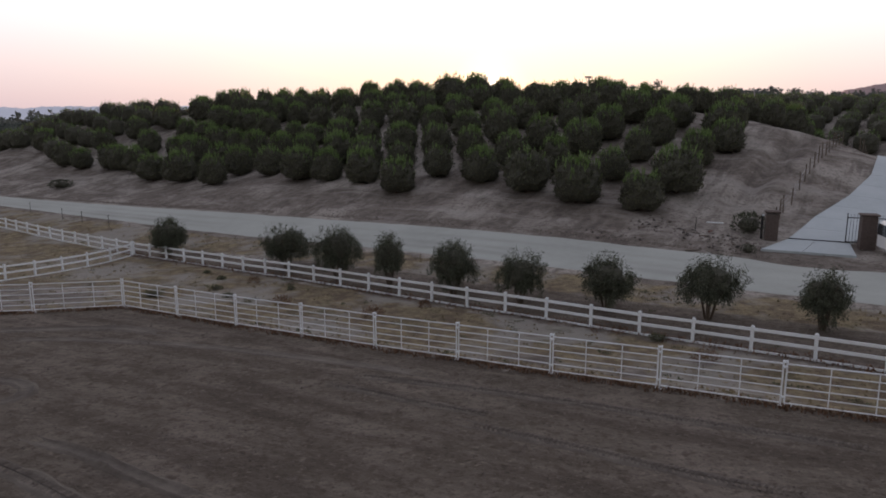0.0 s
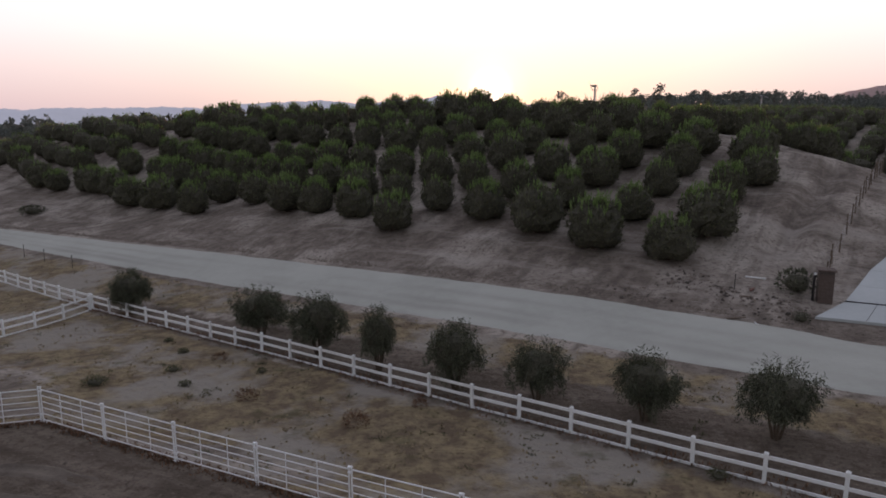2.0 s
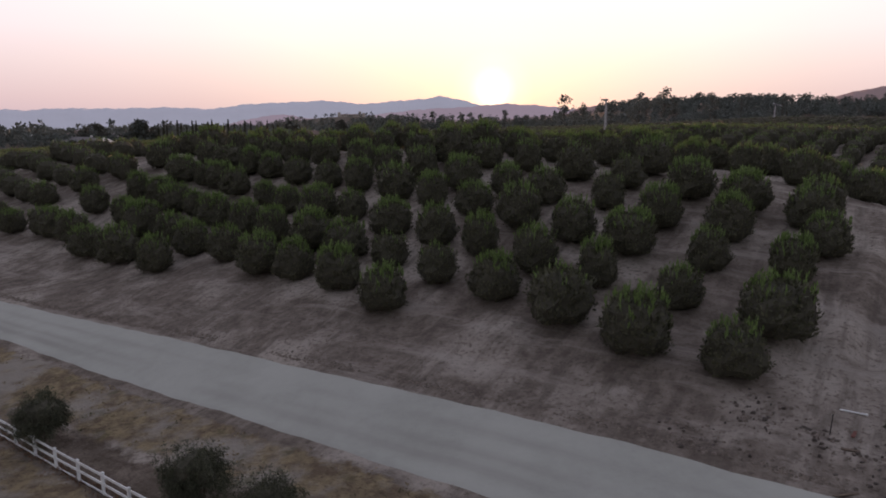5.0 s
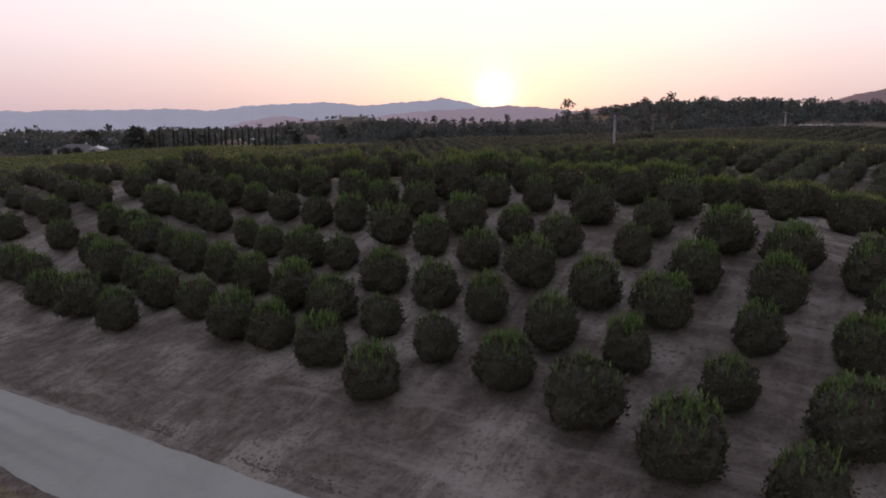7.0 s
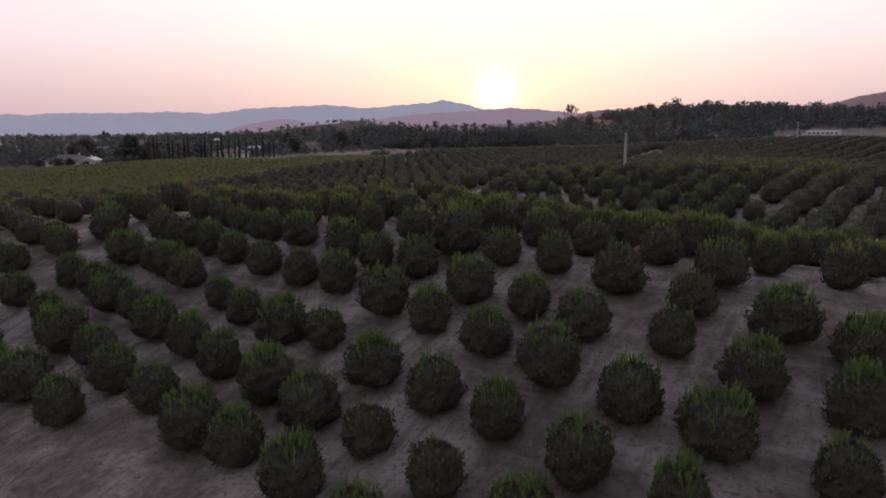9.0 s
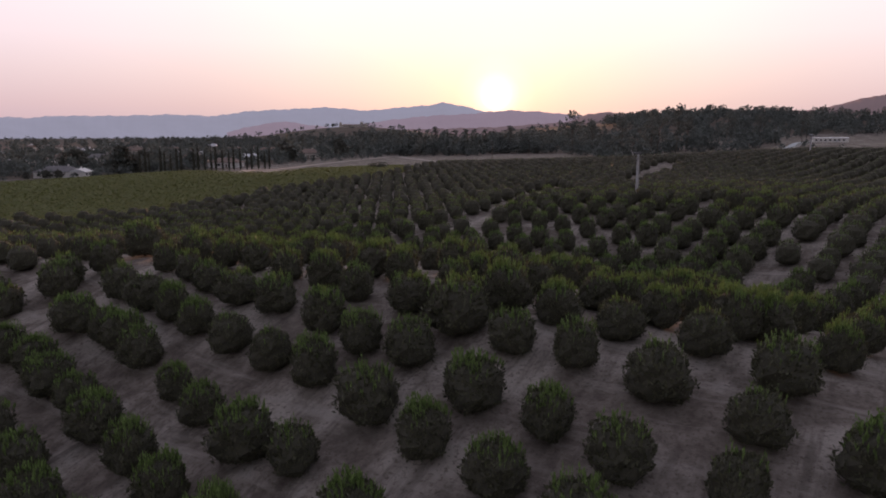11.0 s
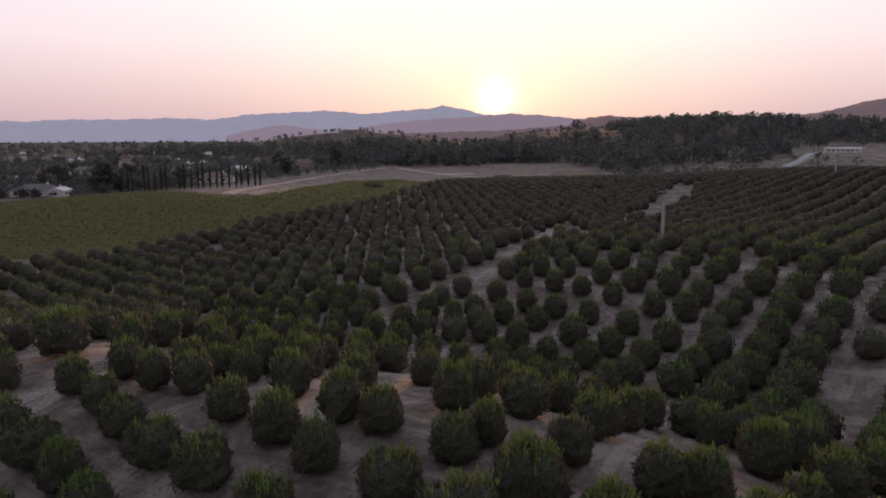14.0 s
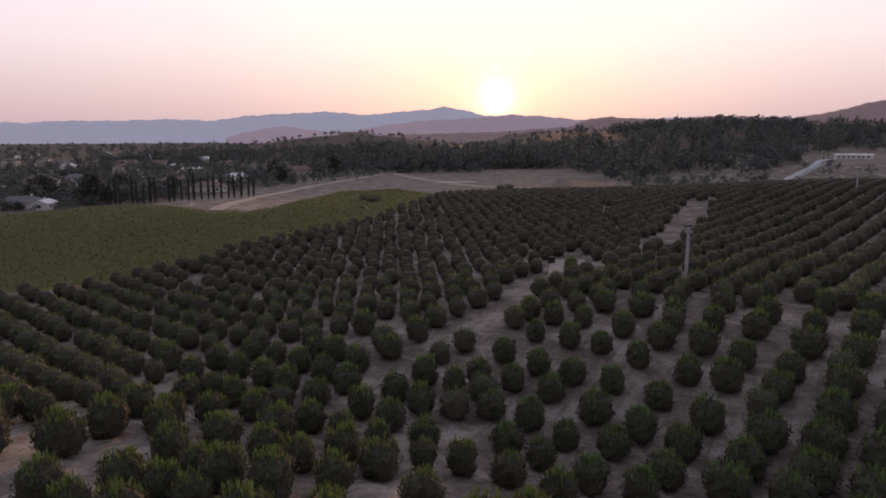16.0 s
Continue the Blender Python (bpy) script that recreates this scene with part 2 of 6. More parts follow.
METAL_ROOF = material("pale_metal_roof", (0.55, 0.56, 0.57), 0.4, grain=(0.8, (0.46, 0.47, 0.48), 0.5))
WINDOW = material("dark_window_glass", (0.03, 0.035, 0.04), 0.08)
GALVANISED = material("galvanised_steel", (0.46, 0.47, 0.50), 0.5, 0.3, grain=(4.0, (0.34, 0.35, 0.37), 0.6))
DULL_STEEL = material("dull_grey_steel", (0.15, 0.15, 0.16), 0.6, 0.2, grain=(4.0, (0.10, 0.10, 0.105), 0.6))
WOOD = material("weathered_wood", (0.15, 0.115, 0.085), 0.9, grain=(6.0, (0.09, 0.07, 0.055), 0.7), bump=0.4)
BRICK = material("dark_brown_block", (0.115, 0.088, 0.076), 0.9, grain=(5.0, (0.075, 0.055, 0.045), 0.7), bump=0.5)
IRON = material("black_iron", (0.035, 0.035, 0.038), 0.5, 0.6, grain=(8.0, (0.06, 0.045, 0.035), 0.4))
BODY_PAINT = material("white_vehicle_paint", (0.72, 0.72, 0.72), 0.25, grain=(1.5, (0.62, 0.61, 0.59), 0.4))
STRIPE_RED = material("red_stripe", (0.36, 0.04, 0.035), 0.35)
RUBBER = material("black_rubber", (0.025, 0.025, 0.027), 0.85, grain=(9.0, (0.05, 0.045, 0.04), 0.4))


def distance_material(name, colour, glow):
    """Far range, outside the reach of the orchard: haze painted as colour and faint emission."""
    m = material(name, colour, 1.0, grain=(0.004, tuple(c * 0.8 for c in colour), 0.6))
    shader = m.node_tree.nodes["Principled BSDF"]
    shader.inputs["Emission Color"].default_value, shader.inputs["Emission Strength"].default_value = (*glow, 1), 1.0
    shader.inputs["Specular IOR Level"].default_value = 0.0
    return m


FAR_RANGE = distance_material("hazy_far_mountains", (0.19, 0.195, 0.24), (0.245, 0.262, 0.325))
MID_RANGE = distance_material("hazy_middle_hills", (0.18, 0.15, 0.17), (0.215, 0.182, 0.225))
LOW_HILLS = distance_material("hazy_dry_low_hills", (0.16, 0.12, 0.11), (0.100, 0.078, 0.092))

# ---- landform ----
# broad swells (rows from near to far, 65 m apart) and knolls of the front hill (20 m apart): heights of rounded rises in metres
SWELLS = [
    -0.3, -0.26, 0.95, -0.26, -0.75, -0.09, 0.01,
    -1.1, -2.94, -0.78, 0.76, -0.09, -0.16, -0.05,
    -0.21, -0.12, -0.43, 0.7, 5.7, 2.19, -0.06,
    0.73, 2.97, 1.02, 0.84, 4.98, 1.07, -0.28,
    -1.01, -1.02, -1.61, 3.15, -0.15, 1.71, 2.07,
    -0.77, 5.51, 1.44, 1.82, 1.47, 3.53, 4.28,
    -2.17, 0.01, 0.14, 0.92, 2.24, -0.32, 6.07,
]
KNOLLS = [
    0.29, 1.14, 0.1, -1.47, -0.42, -1.13, -0.44,
    -0.65, -1.81, -2.73, 0.76, -0.56, -0.24, 0.26,
    0.4, 0.68, 2.36, -0.38, 0.55, 3.46, -2.81,
    -0.61, -1.95, -2.69, 2.08, 1.91, 1.07, -0.67,
    -0.1, 4.86, 3.68, 4.73, 0.44, -1.93, -0.08,
    2.61, 3.27, -1.91, 0.18, -4.17, -0.94, 0.75,
]
SWELL_AT = np.array([(x, y) for y in range(-5, 390, 65) for x in range(-195, 196, 65)], float)
KNOLL_AT = np.array([(x, y) for y in range(40, 141, 20) for x in range(-60, 61, 20)], float)


def smooth(a, b, v):
    q = np.clip((v - a) / (b - a), 0, 1)
    return q * q * (3 - 2 * q)


def road_near(x):
    return 70.9 - 0.649 * (x + 36.3)


def road_far(x):
    return 85.5 - 0.597 * (x + 49.0)


def corral_line(x):
    """The arena's rail: straight along the road, bending back at its corner."""
    return np.where(np.asarray(x) > -15.9, 32.4 - 0.492 * (np.asarray(x) + 15.9), np.interp(x, [-60, -30.5, -26.8, -23.1, -19.5, -15.9], [26.5, 28.0, 28.6, 29.6, 30.9, 32.4]))


def fence_line(x):
    return 56.1 - 0.724 * (x + 26.3)


def vine_edge(x):
    """The near side of the vineyard, as y over x."""
    return np.interp(x, [-260, -96, -80, -67, -57, -45, -28, -18, -4, 10], [212, 223, 227, 242, 262, 278, 297, 318, 392, 460])


def vine_far(x):
    return np.interp(x, [-260, -185, -155, -130, -93, -74, -67, -63, -33, -5], [345, 365, 383, 372, 335, 328, 345, 470, 492, 430])


DRIVE = [(24.5, 44.3), (26.5, 46.7), (31.0, 50.8), (36.5, 55.4), (41.8, 60.7), (46.3, 67.0), (52.3, 76.9), (60.0, 90.0)]


GULLY = [(25.0, 56.5), (28.0, 60.4), (32.0, 65.2), (36.3, 71.0), (40.2, 76.2)]


def near_path(x, y, path):
    """Distance to a path in plan."""
    best = np.full(np.shape(x), 1e9)
    for (ax, ay), (bx, by) in zip(path, path[1:]):
        vx, vy = bx - ax, by - ay
        t = np.clip(((x - ax) * vx + (y - ay) * vy) / (vx * vx + vy * vy), 0, 1)
        best = np.minimum(best, np.hypot(x - ax - t * vx, y - ay - t * vy))
    return best


def rough_noise(gx, gy, scale, seed):
    """Cheap rolling noise from a few sine waves."""
    rng = np.random.default_rng(seed)
    total = np.zeros(np.shape(gx))
    for k in range(14):
        turn, size, phase = rng.uniform(0, math.pi), scale * rng.uniform(0.5, 2.2), rng.uniform(0, 6.28)
        total = total + np.sin((gx * math.cos(turn) + gy * math.sin(turn)) / size * 6.28 + phase) / 14 ** 0.5
    return total


def land(x, y):
    """The smooth landform."""
    x, y = np.asarray(x, float)[..., None], np.asarray(y, float)[..., None]
    broad = np.exp(-((x - SWELL_AT[:, 0]) ** 2 + (y - SWELL_AT[:, 1]) ** 2) / (2 * 60.0 ** 2)) @ np.array(SWELLS)
    local = np.exp(-((x - KNOLL_AT[:, 0]) ** 2 + (y - KNOLL_AT[:, 1]) ** 2) / (2 * 18.0 ** 2)) @ np.array(KNOLLS)
    rise = np.clip((y[..., 0] - 100) / 300, 0, 1)
    slope = np.clip((y[..., 0] - 600) / 420, 0, 1) * np.clip(x[..., 0] / 380, 0, 1)
    knob = np.clip((x[..., 0] - 170) / 110, 0, 1) * np.clip((y[..., 0] - 440) / 130, 0, 1)
    hilltop = 37 * np.exp(-((x[..., 0] + 209) / 230) ** 2 - ((y[..., 0] - 1560) / 210) ** 2)
    shoulder = 4.6 * np.exp(-((x[..., 0] + 73) / 17) ** 2 - ((y[..., 0] - 139) / 21) ** 2)
    return broad + local + hilltop + shoulder + 13.0 * knob * knob * (3 - 2 * knob) + 7 * rise * rise * (3 - 2 * rise) + 30 * slope * slope * (3 - 2 * slope)


def ground_z(x, y):
    """Height of the ground; x and y may be arrays."""
    x, y = np.asarray(x, float), np.asarray(y, float)
    z = land(x, y)
    road = smooth(-4.0, -1.0, y - road_near(x)) * (1 - smooth(0.0, 2.0, y - road_far(x)))
    drive = 1 - smooth(3.0, 5.0, near_path(x, y, DRIVE))
    bank = smooth(0, 2, y - road_far(x))
    near = np.exp(-((x / 140) ** 2 + ((y - 80) / 160) ** 2))
    bumps = 0.07 * rough_noise(x, y, 3.0, 1) + 0.16 * rough_noise(x, y, 9.0, 2)
    # beyond the spur the slope drops to the lower orchard, and a washed-out gully runs down beside the old fence
    along, over = 0.206 * (x - 59.2) + 0.979 * (y - 102.6), -0.979 * (x - 59.2) + 0.206 * (y - 102.6)
    z = z - 4.7 * np.exp(-((along / 31) ** 2) - (over / 9.0) ** 2) * smooth(66, 80, y)
    gully = near_path(x, y, GULLY)
    z = z - 0.55 * np.exp(-((gully / 0.85) ** 2)) + 0.22 * np.exp(-(((gully - 1.9) / 0.8) ** 2))
    # the arena is a raised floor; the paddock behind its rail lies lower
    behind = y - corral_line(x)
    z = z + 0.57 * (1 - smooth(0.2, 3.6, behind)) - 0.27 * smooth(0.8, 4.5, behind) * (1 - smooth(1.0, 4.5, y - fence_line(x)))
    return z + bumps * (0.12 + 0.88 * bank) * (1 - road) * (1 - drive) * near - 0.16 * drive


def axis(fine_low, fine_high, step, low, high, growth):
    marks, s, v = [], step, fine_low
    while v > low:
        s *= growth
        v -= s
        marks.append(max(v, low))
    marks = marks[::-1] + list(np.arange(fine_low, fine_high, step))
    s, v = step, marks[-1]
    while v < high:
        s *= growth
        v += s
        marks.append(min(v, high))
    return np.array(marks)


def sheet(name, xs, ys, heights, mat, cover=None):
    rows, cols = len(ys), len(xs)
    gx, gy = np.meshgrid(xs, ys)
    verts = np.stack([gx, gy, heights], -1).reshape(-1, 3)
    k = np.arange(rows * cols).reshape(rows, cols)
    faces = np.stack([k[:-1, :-1], k[:-1, 1:], k[1:, 1:], k[1:, :-1]], -1).reshape(-1, 4)
    me = bpy.data.meshes.new(name)
    me.from_pydata(verts.tolist(), [], faces.tolist())
    me.materials.append(mat)
    me.shade_smooth()
    if cover is not None:
        layer = me.color_attributes.new("cover", "FLOAT_COLOR", "POINT")
        layer.data.foreach_set("color", np.concatenate([cover.reshape(-1, 3), np.ones((rows * cols, 1))], 1).astype(np.float32).ravel())
    return new(name, me)


def build_ground():
    xs, ys = axis(-62, 62, 0.78, -3600, 3600, 1.065), axis(4, 130, 0.78, -400, 4600, 1.045)
    gx, gy = np.meshgrid(xs, ys)
    z = ground_z(gx, gy)
    arena = 1 - smooth(-0.6, 0.6, gy - corral_line(gx))
    grass = smooth(-0.5, 1.0, gy - corral_line(gx)) * (1 - smooth(-1.5, 0.5, gy - road_near(gx)))
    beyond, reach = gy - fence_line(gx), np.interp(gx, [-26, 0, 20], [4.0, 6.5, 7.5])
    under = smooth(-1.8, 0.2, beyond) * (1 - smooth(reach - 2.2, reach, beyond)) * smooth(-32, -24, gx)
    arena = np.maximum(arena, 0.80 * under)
    grass = np.maximum(grass * (1 - 0.92 * under), 0.42 * smooth(430, 560, gy))
    # sandy path behind the corral, bare trodden ground by the paddock corner
    path = np.exp(-((gy - corral_line(gx) - 2.6 - 1.1 * np.sin(gx / 4.3)) / 2.0) ** 2) * smooth(-1.0, 0.3, rough_noise(gx, gy, 7.0, 61))
    path = path * (1 - 0.7 * smooth(4, 14, gx))
    path = np.maximum(path, np.exp(-((gx + 25) / 6) ** 2 - ((gy - 39) / 4.5) ** 2))
    grass = np.where(gy < road_near(gx), grass * (1 - 0.97 * path), grass)
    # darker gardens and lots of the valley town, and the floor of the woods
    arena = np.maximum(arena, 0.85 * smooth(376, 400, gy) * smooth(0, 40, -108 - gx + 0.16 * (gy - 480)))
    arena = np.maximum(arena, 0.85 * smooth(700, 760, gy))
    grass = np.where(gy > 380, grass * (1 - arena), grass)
    green = smooth(-2, 2, gy - vine_edge(gx)) * (1 - smooth(-2, 2, gy - vine_far(gx))) * (1 - smooth(-3, 0, gx + 4)) * smooth(-240, -236, gx)
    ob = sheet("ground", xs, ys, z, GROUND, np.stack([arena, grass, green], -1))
    tagged(ob, "pale sandy soil of arena, bank and orchard hill", "ground", kind="structure")


def build_road():
    xs = axis(-90, 60, 0.8, -400, 300, 1.08)
    across = np.linspace(0, 1, 25)
    gx = np.repeat(xs[None, :], 25, 0)
    wob = 0.05 * np.sin(xs / 2.9) + 0.05 * np.sin(xs / 1.1 + 1) + 0.05 * np.sin(xs * 2.3)
    near, far = road_near(xs) + wob, road_far(xs) + 0.07 * np.sin(xs / 4.1) + 0.05 * np.sin(xs / 1.3) + 0.05 * np.sin(xs * 2.1 + 2)
    far = np.maximum(far, near + 4)
    gy = near[None, :] + across[:, None] * (far - near)[None, :]
    crown = 0.07 * np.sin(across * math.pi)[:, None] - 0.05 * (np.abs(across - 0.5) > 0.45)[:, None]
    z = ground_z(gx, gy) + crown + 0.03 * rough_noise(gx, gy, 4.0, 7) * np.sin(across * math.pi)[:, None]
    me = bpy.data.meshes.new("road")
    k = np.arange(gx.size).reshape(gx.shape)
    me.from_pydata(np.stack([gx, gy, z], -1).reshape(-1, 3).tolist(), [], np.stack([k[:-1, :-1], k[:-1, 1:], k[1:, 1:], k[1:, :-1]], -1).reshape(-1, 4).tolist())
    me.materials.append(ROAD)
    me.shade_smooth()
    band = sum(h * np.exp(-((across - c) / w) ** 2) for c, w, h in ((0.02, 0.05, 0.7), (0.27, 0.06, 0.5), (0.42, 0.05, 0.35), (0.66, 0.05, 0.3), (0.98, 0.04, 0.6)))
    wear = np.clip(band[:, None] * (0.65 + 0.45 * rough_noise(gx, gy, 9.0, 17)), 0, 1)
    layer = me.color_attributes.new("wear", "FLOAT_COLOR", "POINT")
    layer.data.foreach_set("color", np.repeat(wear.reshape(-1, 1), 4, 1).astype(np.float32).ravel())
    tagged(new("road", me), "wide pale packed dirt road along the hill", "road", kind="structure")


build_ground()
build_road()


# ---- small builders ----
def mesh_of(name, verts, faces, mats, slots=None, soft=False):
    me = bpy.data.meshes.new(name)
    me.from_pydata([tuple(v) for v in verts], [], [tuple(f) for f in faces])
    for m in mats if isinstance(mats, (list, tuple)) else [mats]:
        me.materials.append(m)
    if slots is not None:
        me.polygons.foreach_set("material_index", np.asarray(slots, np.int32))
    if soft:
        me.shade_smooth()
    return me


def part(name, data, mat, parent, label=""):
    """One mesh object under a thing or a part, from a bmesh or a ready mesh."""
    if isinstance(data, bmesh.types.BMesh):
        me = bpy.data.meshes.new(name)
        data.to_mesh(me)
        data.free()
        me.materials.append(mat)
    else:
        me = data
    ob = new(name, me)
    ob.parent = parent
    return tagged(ob, label) if label else ob


def thing(name, m, label, category, group=""):
    ob = new(name)
    ob.empty_display_size = 0.2
    ob.matrix_world = m
    return tagged(ob, label, category, group)


def box(bm, size, at, turn=None, bevel=0.0):
    made = bmesh.ops.create_cube(bm, size=1.0)["verts"]
    bmesh.ops.scale(bm, vec=size, verts=made)
    if bevel:
        edges = list({e for v in made for e in v.link_edges})
        made = list({v for f in bmesh.ops.bevel(bm, geom=edges, offset=bevel, segments=1, affect="EDGES")["faces"] for v in f.verts} | {v for v in made if v.is_valid})
    if turn:
        bmesh.ops.rotate(bm, cent=(0, 0, 0), matrix=turn, verts=made)
    bmesh.ops.translate(bm, vec=at, verts=made)
    return made


def rod(bm, a, b, r, r2=None, sides=8):
    """A tapered round bar from a to b."""
    a, b = Vector(a), Vector(b)
    way = b - a
    made = bmesh.ops.create_cone(bm, cap_ends=True, segments=sides, radius1=r, radius2=r if r2 is None else r2, depth=way.length)["verts"]
    bmesh.ops.transform(bm, matrix=Matrix.Translation((a + b) / 2) @ way.to_track_quat("Z", "Y").to_matrix().to_4x4(), verts=made)
    return made


def shape(*calls):
    bm = bmesh.new()
    for call, *args in calls:
        call(bm, *args)
    return bm


def at_ground(x, y, dz=0.0):
    return float(ground_z(x, y)) + dz


# ---- citrus orchard ----
def crown_points(rng, count, wide, tall, square=2.6):
    """Points on a rounded, slightly boxy crown with their outward ways."""
    d = rng.normal(size=(count, 3))
    d /= np.linalg.norm(d, axis=1)[:, None]
    d[:, 2] = np.where(d[:, 2] < -0.75, -d[:, 2], d[:, 2])
    power = np.where(d[:, 2] < 0, 4.5, square)
    k = (np.abs(d) ** power[:, None]).sum(1) ** (-1 / power)
    return d * k[:, None] * np.array([wide / 2, wide / 2, tall / 2]), d


def leaf_quads(points, ways, rng, length, width, droop=0.0, upright=0.0):
    """A rhombic leaf or leaf spray at each point."""
    n = len(points)
    side = np.cross(ways, rng.normal(size=(n, 3)))
    side /= np.linalg.norm(side, axis=1)[:, None] + 1e-9
    along = ways * rng.uniform(0.2, 0.9, (n, 1)) + np.cross(side, ways) * rng.uniform(-0.8, 0.8, (n, 1)) + np.array([0, 0, upright - droop])
    along /= np.linalg.norm(along, axis=1)[:, None] + 1e-9
    side = np.cross(along, rng.normal(size=(n, 3)))
    side /= np.linalg.norm(side, axis=1)[:, None] + 1e-9
    l, w = length * rng.uniform(0.6, 1.3, (n, 1)), width * rng.uniform(0.7, 1.3, (n, 1))
    mid = points + along * l * 0.45
    return np.stack([points, mid + side * w / 2, points + along * l, mid - side * w / 2], 1).reshape(-1, 3)


def crown_reach(d, lobes):
    """How far a crown reaches along each way: boxy below, rounder above, with lumps."""
    u, h = np.arctan2(d[:, 1], d[:, 0]), d[:, 2]
    power = np.where(h < 0, 3.4, 2.5)
    k = (np.abs(d) ** power[:, None]).sum(1) ** (-1 / power)
    flat = np.sqrt(np.clip(1 - h * h, 0, 1))
    return k * (1 + flat * (0.075 * np.sin(3 * u + lobes[0]) + 0.06 * np.sin(2 * u + 3 * h + lobes[1]) + 0.05 * np.sin(5 * u - 4 * h + lobes[2])) + 0.055 * np.sin(9 * h + 4 * u + lobes[3]) * flat)


def crown_core(rng, wide, tall, rings=7, sides=11, shrink=0.9, lobes=None):
    lobes = rng.uniform(0, 6.28, 4) if lobes is None else lobes
    v = -math.pi / 2 + math.pi * np.repeat(np.arange(rings + 1), sides) / rings
    u = 2 * math.pi * np.tile(np.arange(sides), rings + 1) / sides
    d = np.stack([np.cos(u) * np.cos(v), np.sin(u) * np.cos(v), np.sin(v)], 1)
    verts = d * (crown_reach(d, lobes) * shrink)[:, None] * np.array([wide / 2, wide / 2, tall / 2])
    faces = [(i * sides + j, i * sides + (j + 1) % sides, (i + 1) * sides + (j + 1) % sides, (i + 1) * sides + j) for i in range(rings) for j in range(sides)]
    return verts, np.array(faces)


def citrus_crown(seed, leaves, shoots, leaf=0.27, rings=9, sides=14, per_shoot=5):
    """Verts, faces and slots of a crown one metre wide: core darkened as inner shade, leaf sprays all over and upright
    young shoots on top.
    """
    rng = np.random.default_rng(seed)
    wide, tall = 3.4, 3.3
    half = np.array([wide / 2, wide / 2, tall / 2])
    lobes = rng.uniform(0, 6.28, 4)
    cv, cf = crown_core(rng, wide, tall, rings, sides, 0.93, lobes)

    def skin(count, low):
        d = rng.normal(size=(count, 3))
        d /= np.linalg.norm(d, axis=1)[:, None]
        d = d[d[:, 2] > low]
        return d * crown_reach(d, lobes)[:, None] * half, d

    p, d = skin(leaves, -0.93)
    grow = d * rng.uniform(0.0, 0.35, (len(d), 1)) + rng.normal(size=d.shape) * 0.35 + np.array([0, 0, 0.75])
    grow /= np.linalg.norm(grow, axis=1)[:, None]
    face = np.cross(grow, d + 0.45 * rng.normal(size=d.shape))
    face /= np.linalg.norm(face, axis=1)[:, None] + 1e-9
    l, w = leaf * rng.uniform(0.6, 1.3, (len(d), 1)), leaf * rng.uniform(0.35, 0.6, (len(d), 1))
    root = p * rng.uniform(0.90, 0.985, (len(p), 1))
    lv = np.stack([root, root + grow * l * 0.5 + face * w / 2, root + grow * l, root + grow * l * 0.5 - face * w / 2], 1).reshape(-1, 3)
    sp, sd = skin(shoots * 6, 0.1)
    keep = rng.uniform(size=len(sp)) < np.clip(sd[:, 2] * 1.1, 0, 1) ** 2.2
    # shoots stand in bunches
    keep &= np.sin(3 * sp[:, 0] + lobes[1]) + np.sin(3 * sp[:, 1] + lobes[2]) > -0.6
    sp, sd = sp[keep][:shoots] * 0.96, sd[keep][:shoots]
    stems, ways = [], []
    for s, w in zip(sp, sd):
        high = rng.uniform(0.25, 0.9) * (0.45 + 0.6 * w[2])
        lean = np.array([w[0] * 0.22 + rng.normal() * 0.06, w[1] * 0.22 + rng.normal() * 0.06, 1.0])
        for k in range(per_shoot):
            stems.append(s + lean * high * k / per_shoot + rng.normal(size=3) * 0.015)
            ways.append(lean / np.linalg.norm(lean))
    sv = leaf_quads(np.array(stems), np.array(ways), rng, leaf * 1.15, leaf * 0.30, upright=1.6) if stems else np.zeros((0, 3))
    verts = np.concatenate([cv, lv, sv])
    verts[:, 2] += tall / 2 + 0.02
    nl, ns = len(lv) // 4, len(sv) // 4
    quads = len(cv) + np.arange((nl + ns) * 4).reshape(-1, 4)
    faces = np.concatenate([cf, quads])
    slots = np.concatenate([np.zeros(len(cf)), np.ones(nl), np.full(ns, 2)]).astype(np.int32)
    return verts / wide, faces, slots


CROWNS = []
for k, shoots in enumerate((35, 120, 70, 160, 15, 90, 140, 50)):
    v, f, s = citrus_crown(40 + k, 1550, shoots + 20, 0.30)
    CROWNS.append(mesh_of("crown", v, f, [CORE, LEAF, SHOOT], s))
FAR_CROWNS = []
for k, shoots in enumerate((30, 60, 45, 75, 15, 50)):
    v, f, s = citrus_crown(50 + k, 760, shoots + 22, 0.38, 8, 12, 4)
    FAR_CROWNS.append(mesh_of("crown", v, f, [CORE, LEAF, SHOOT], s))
TRUNKS = []
for k in range(3):
    bm = shape((rod, (0, 0, -0.15), (0.03, 0.01, 0.16), 0.045, 0.032), (rod, (0.03, 0.01, 0.15), (0.10, 0.04, 0.34), 0.026, 0.016, 6), (rod, (0.03, 0.01, 0.15), (-0.06, 0.07, 0.33), 0.024, 0.014, 6),
               (rod, (0.03, 0.01, 0.14), (0.01, -0.10, 0.32), 0.022, 0.014, 6))
    me = bpy.data.meshes.new("trunk")
    bm.to_mesh(me)
    bm.free()
    me.materials.append(BARK)
    TRUNKS.append(me)

CITRUS_LABEL = "rounded dark green citrus tree on sandy slope"


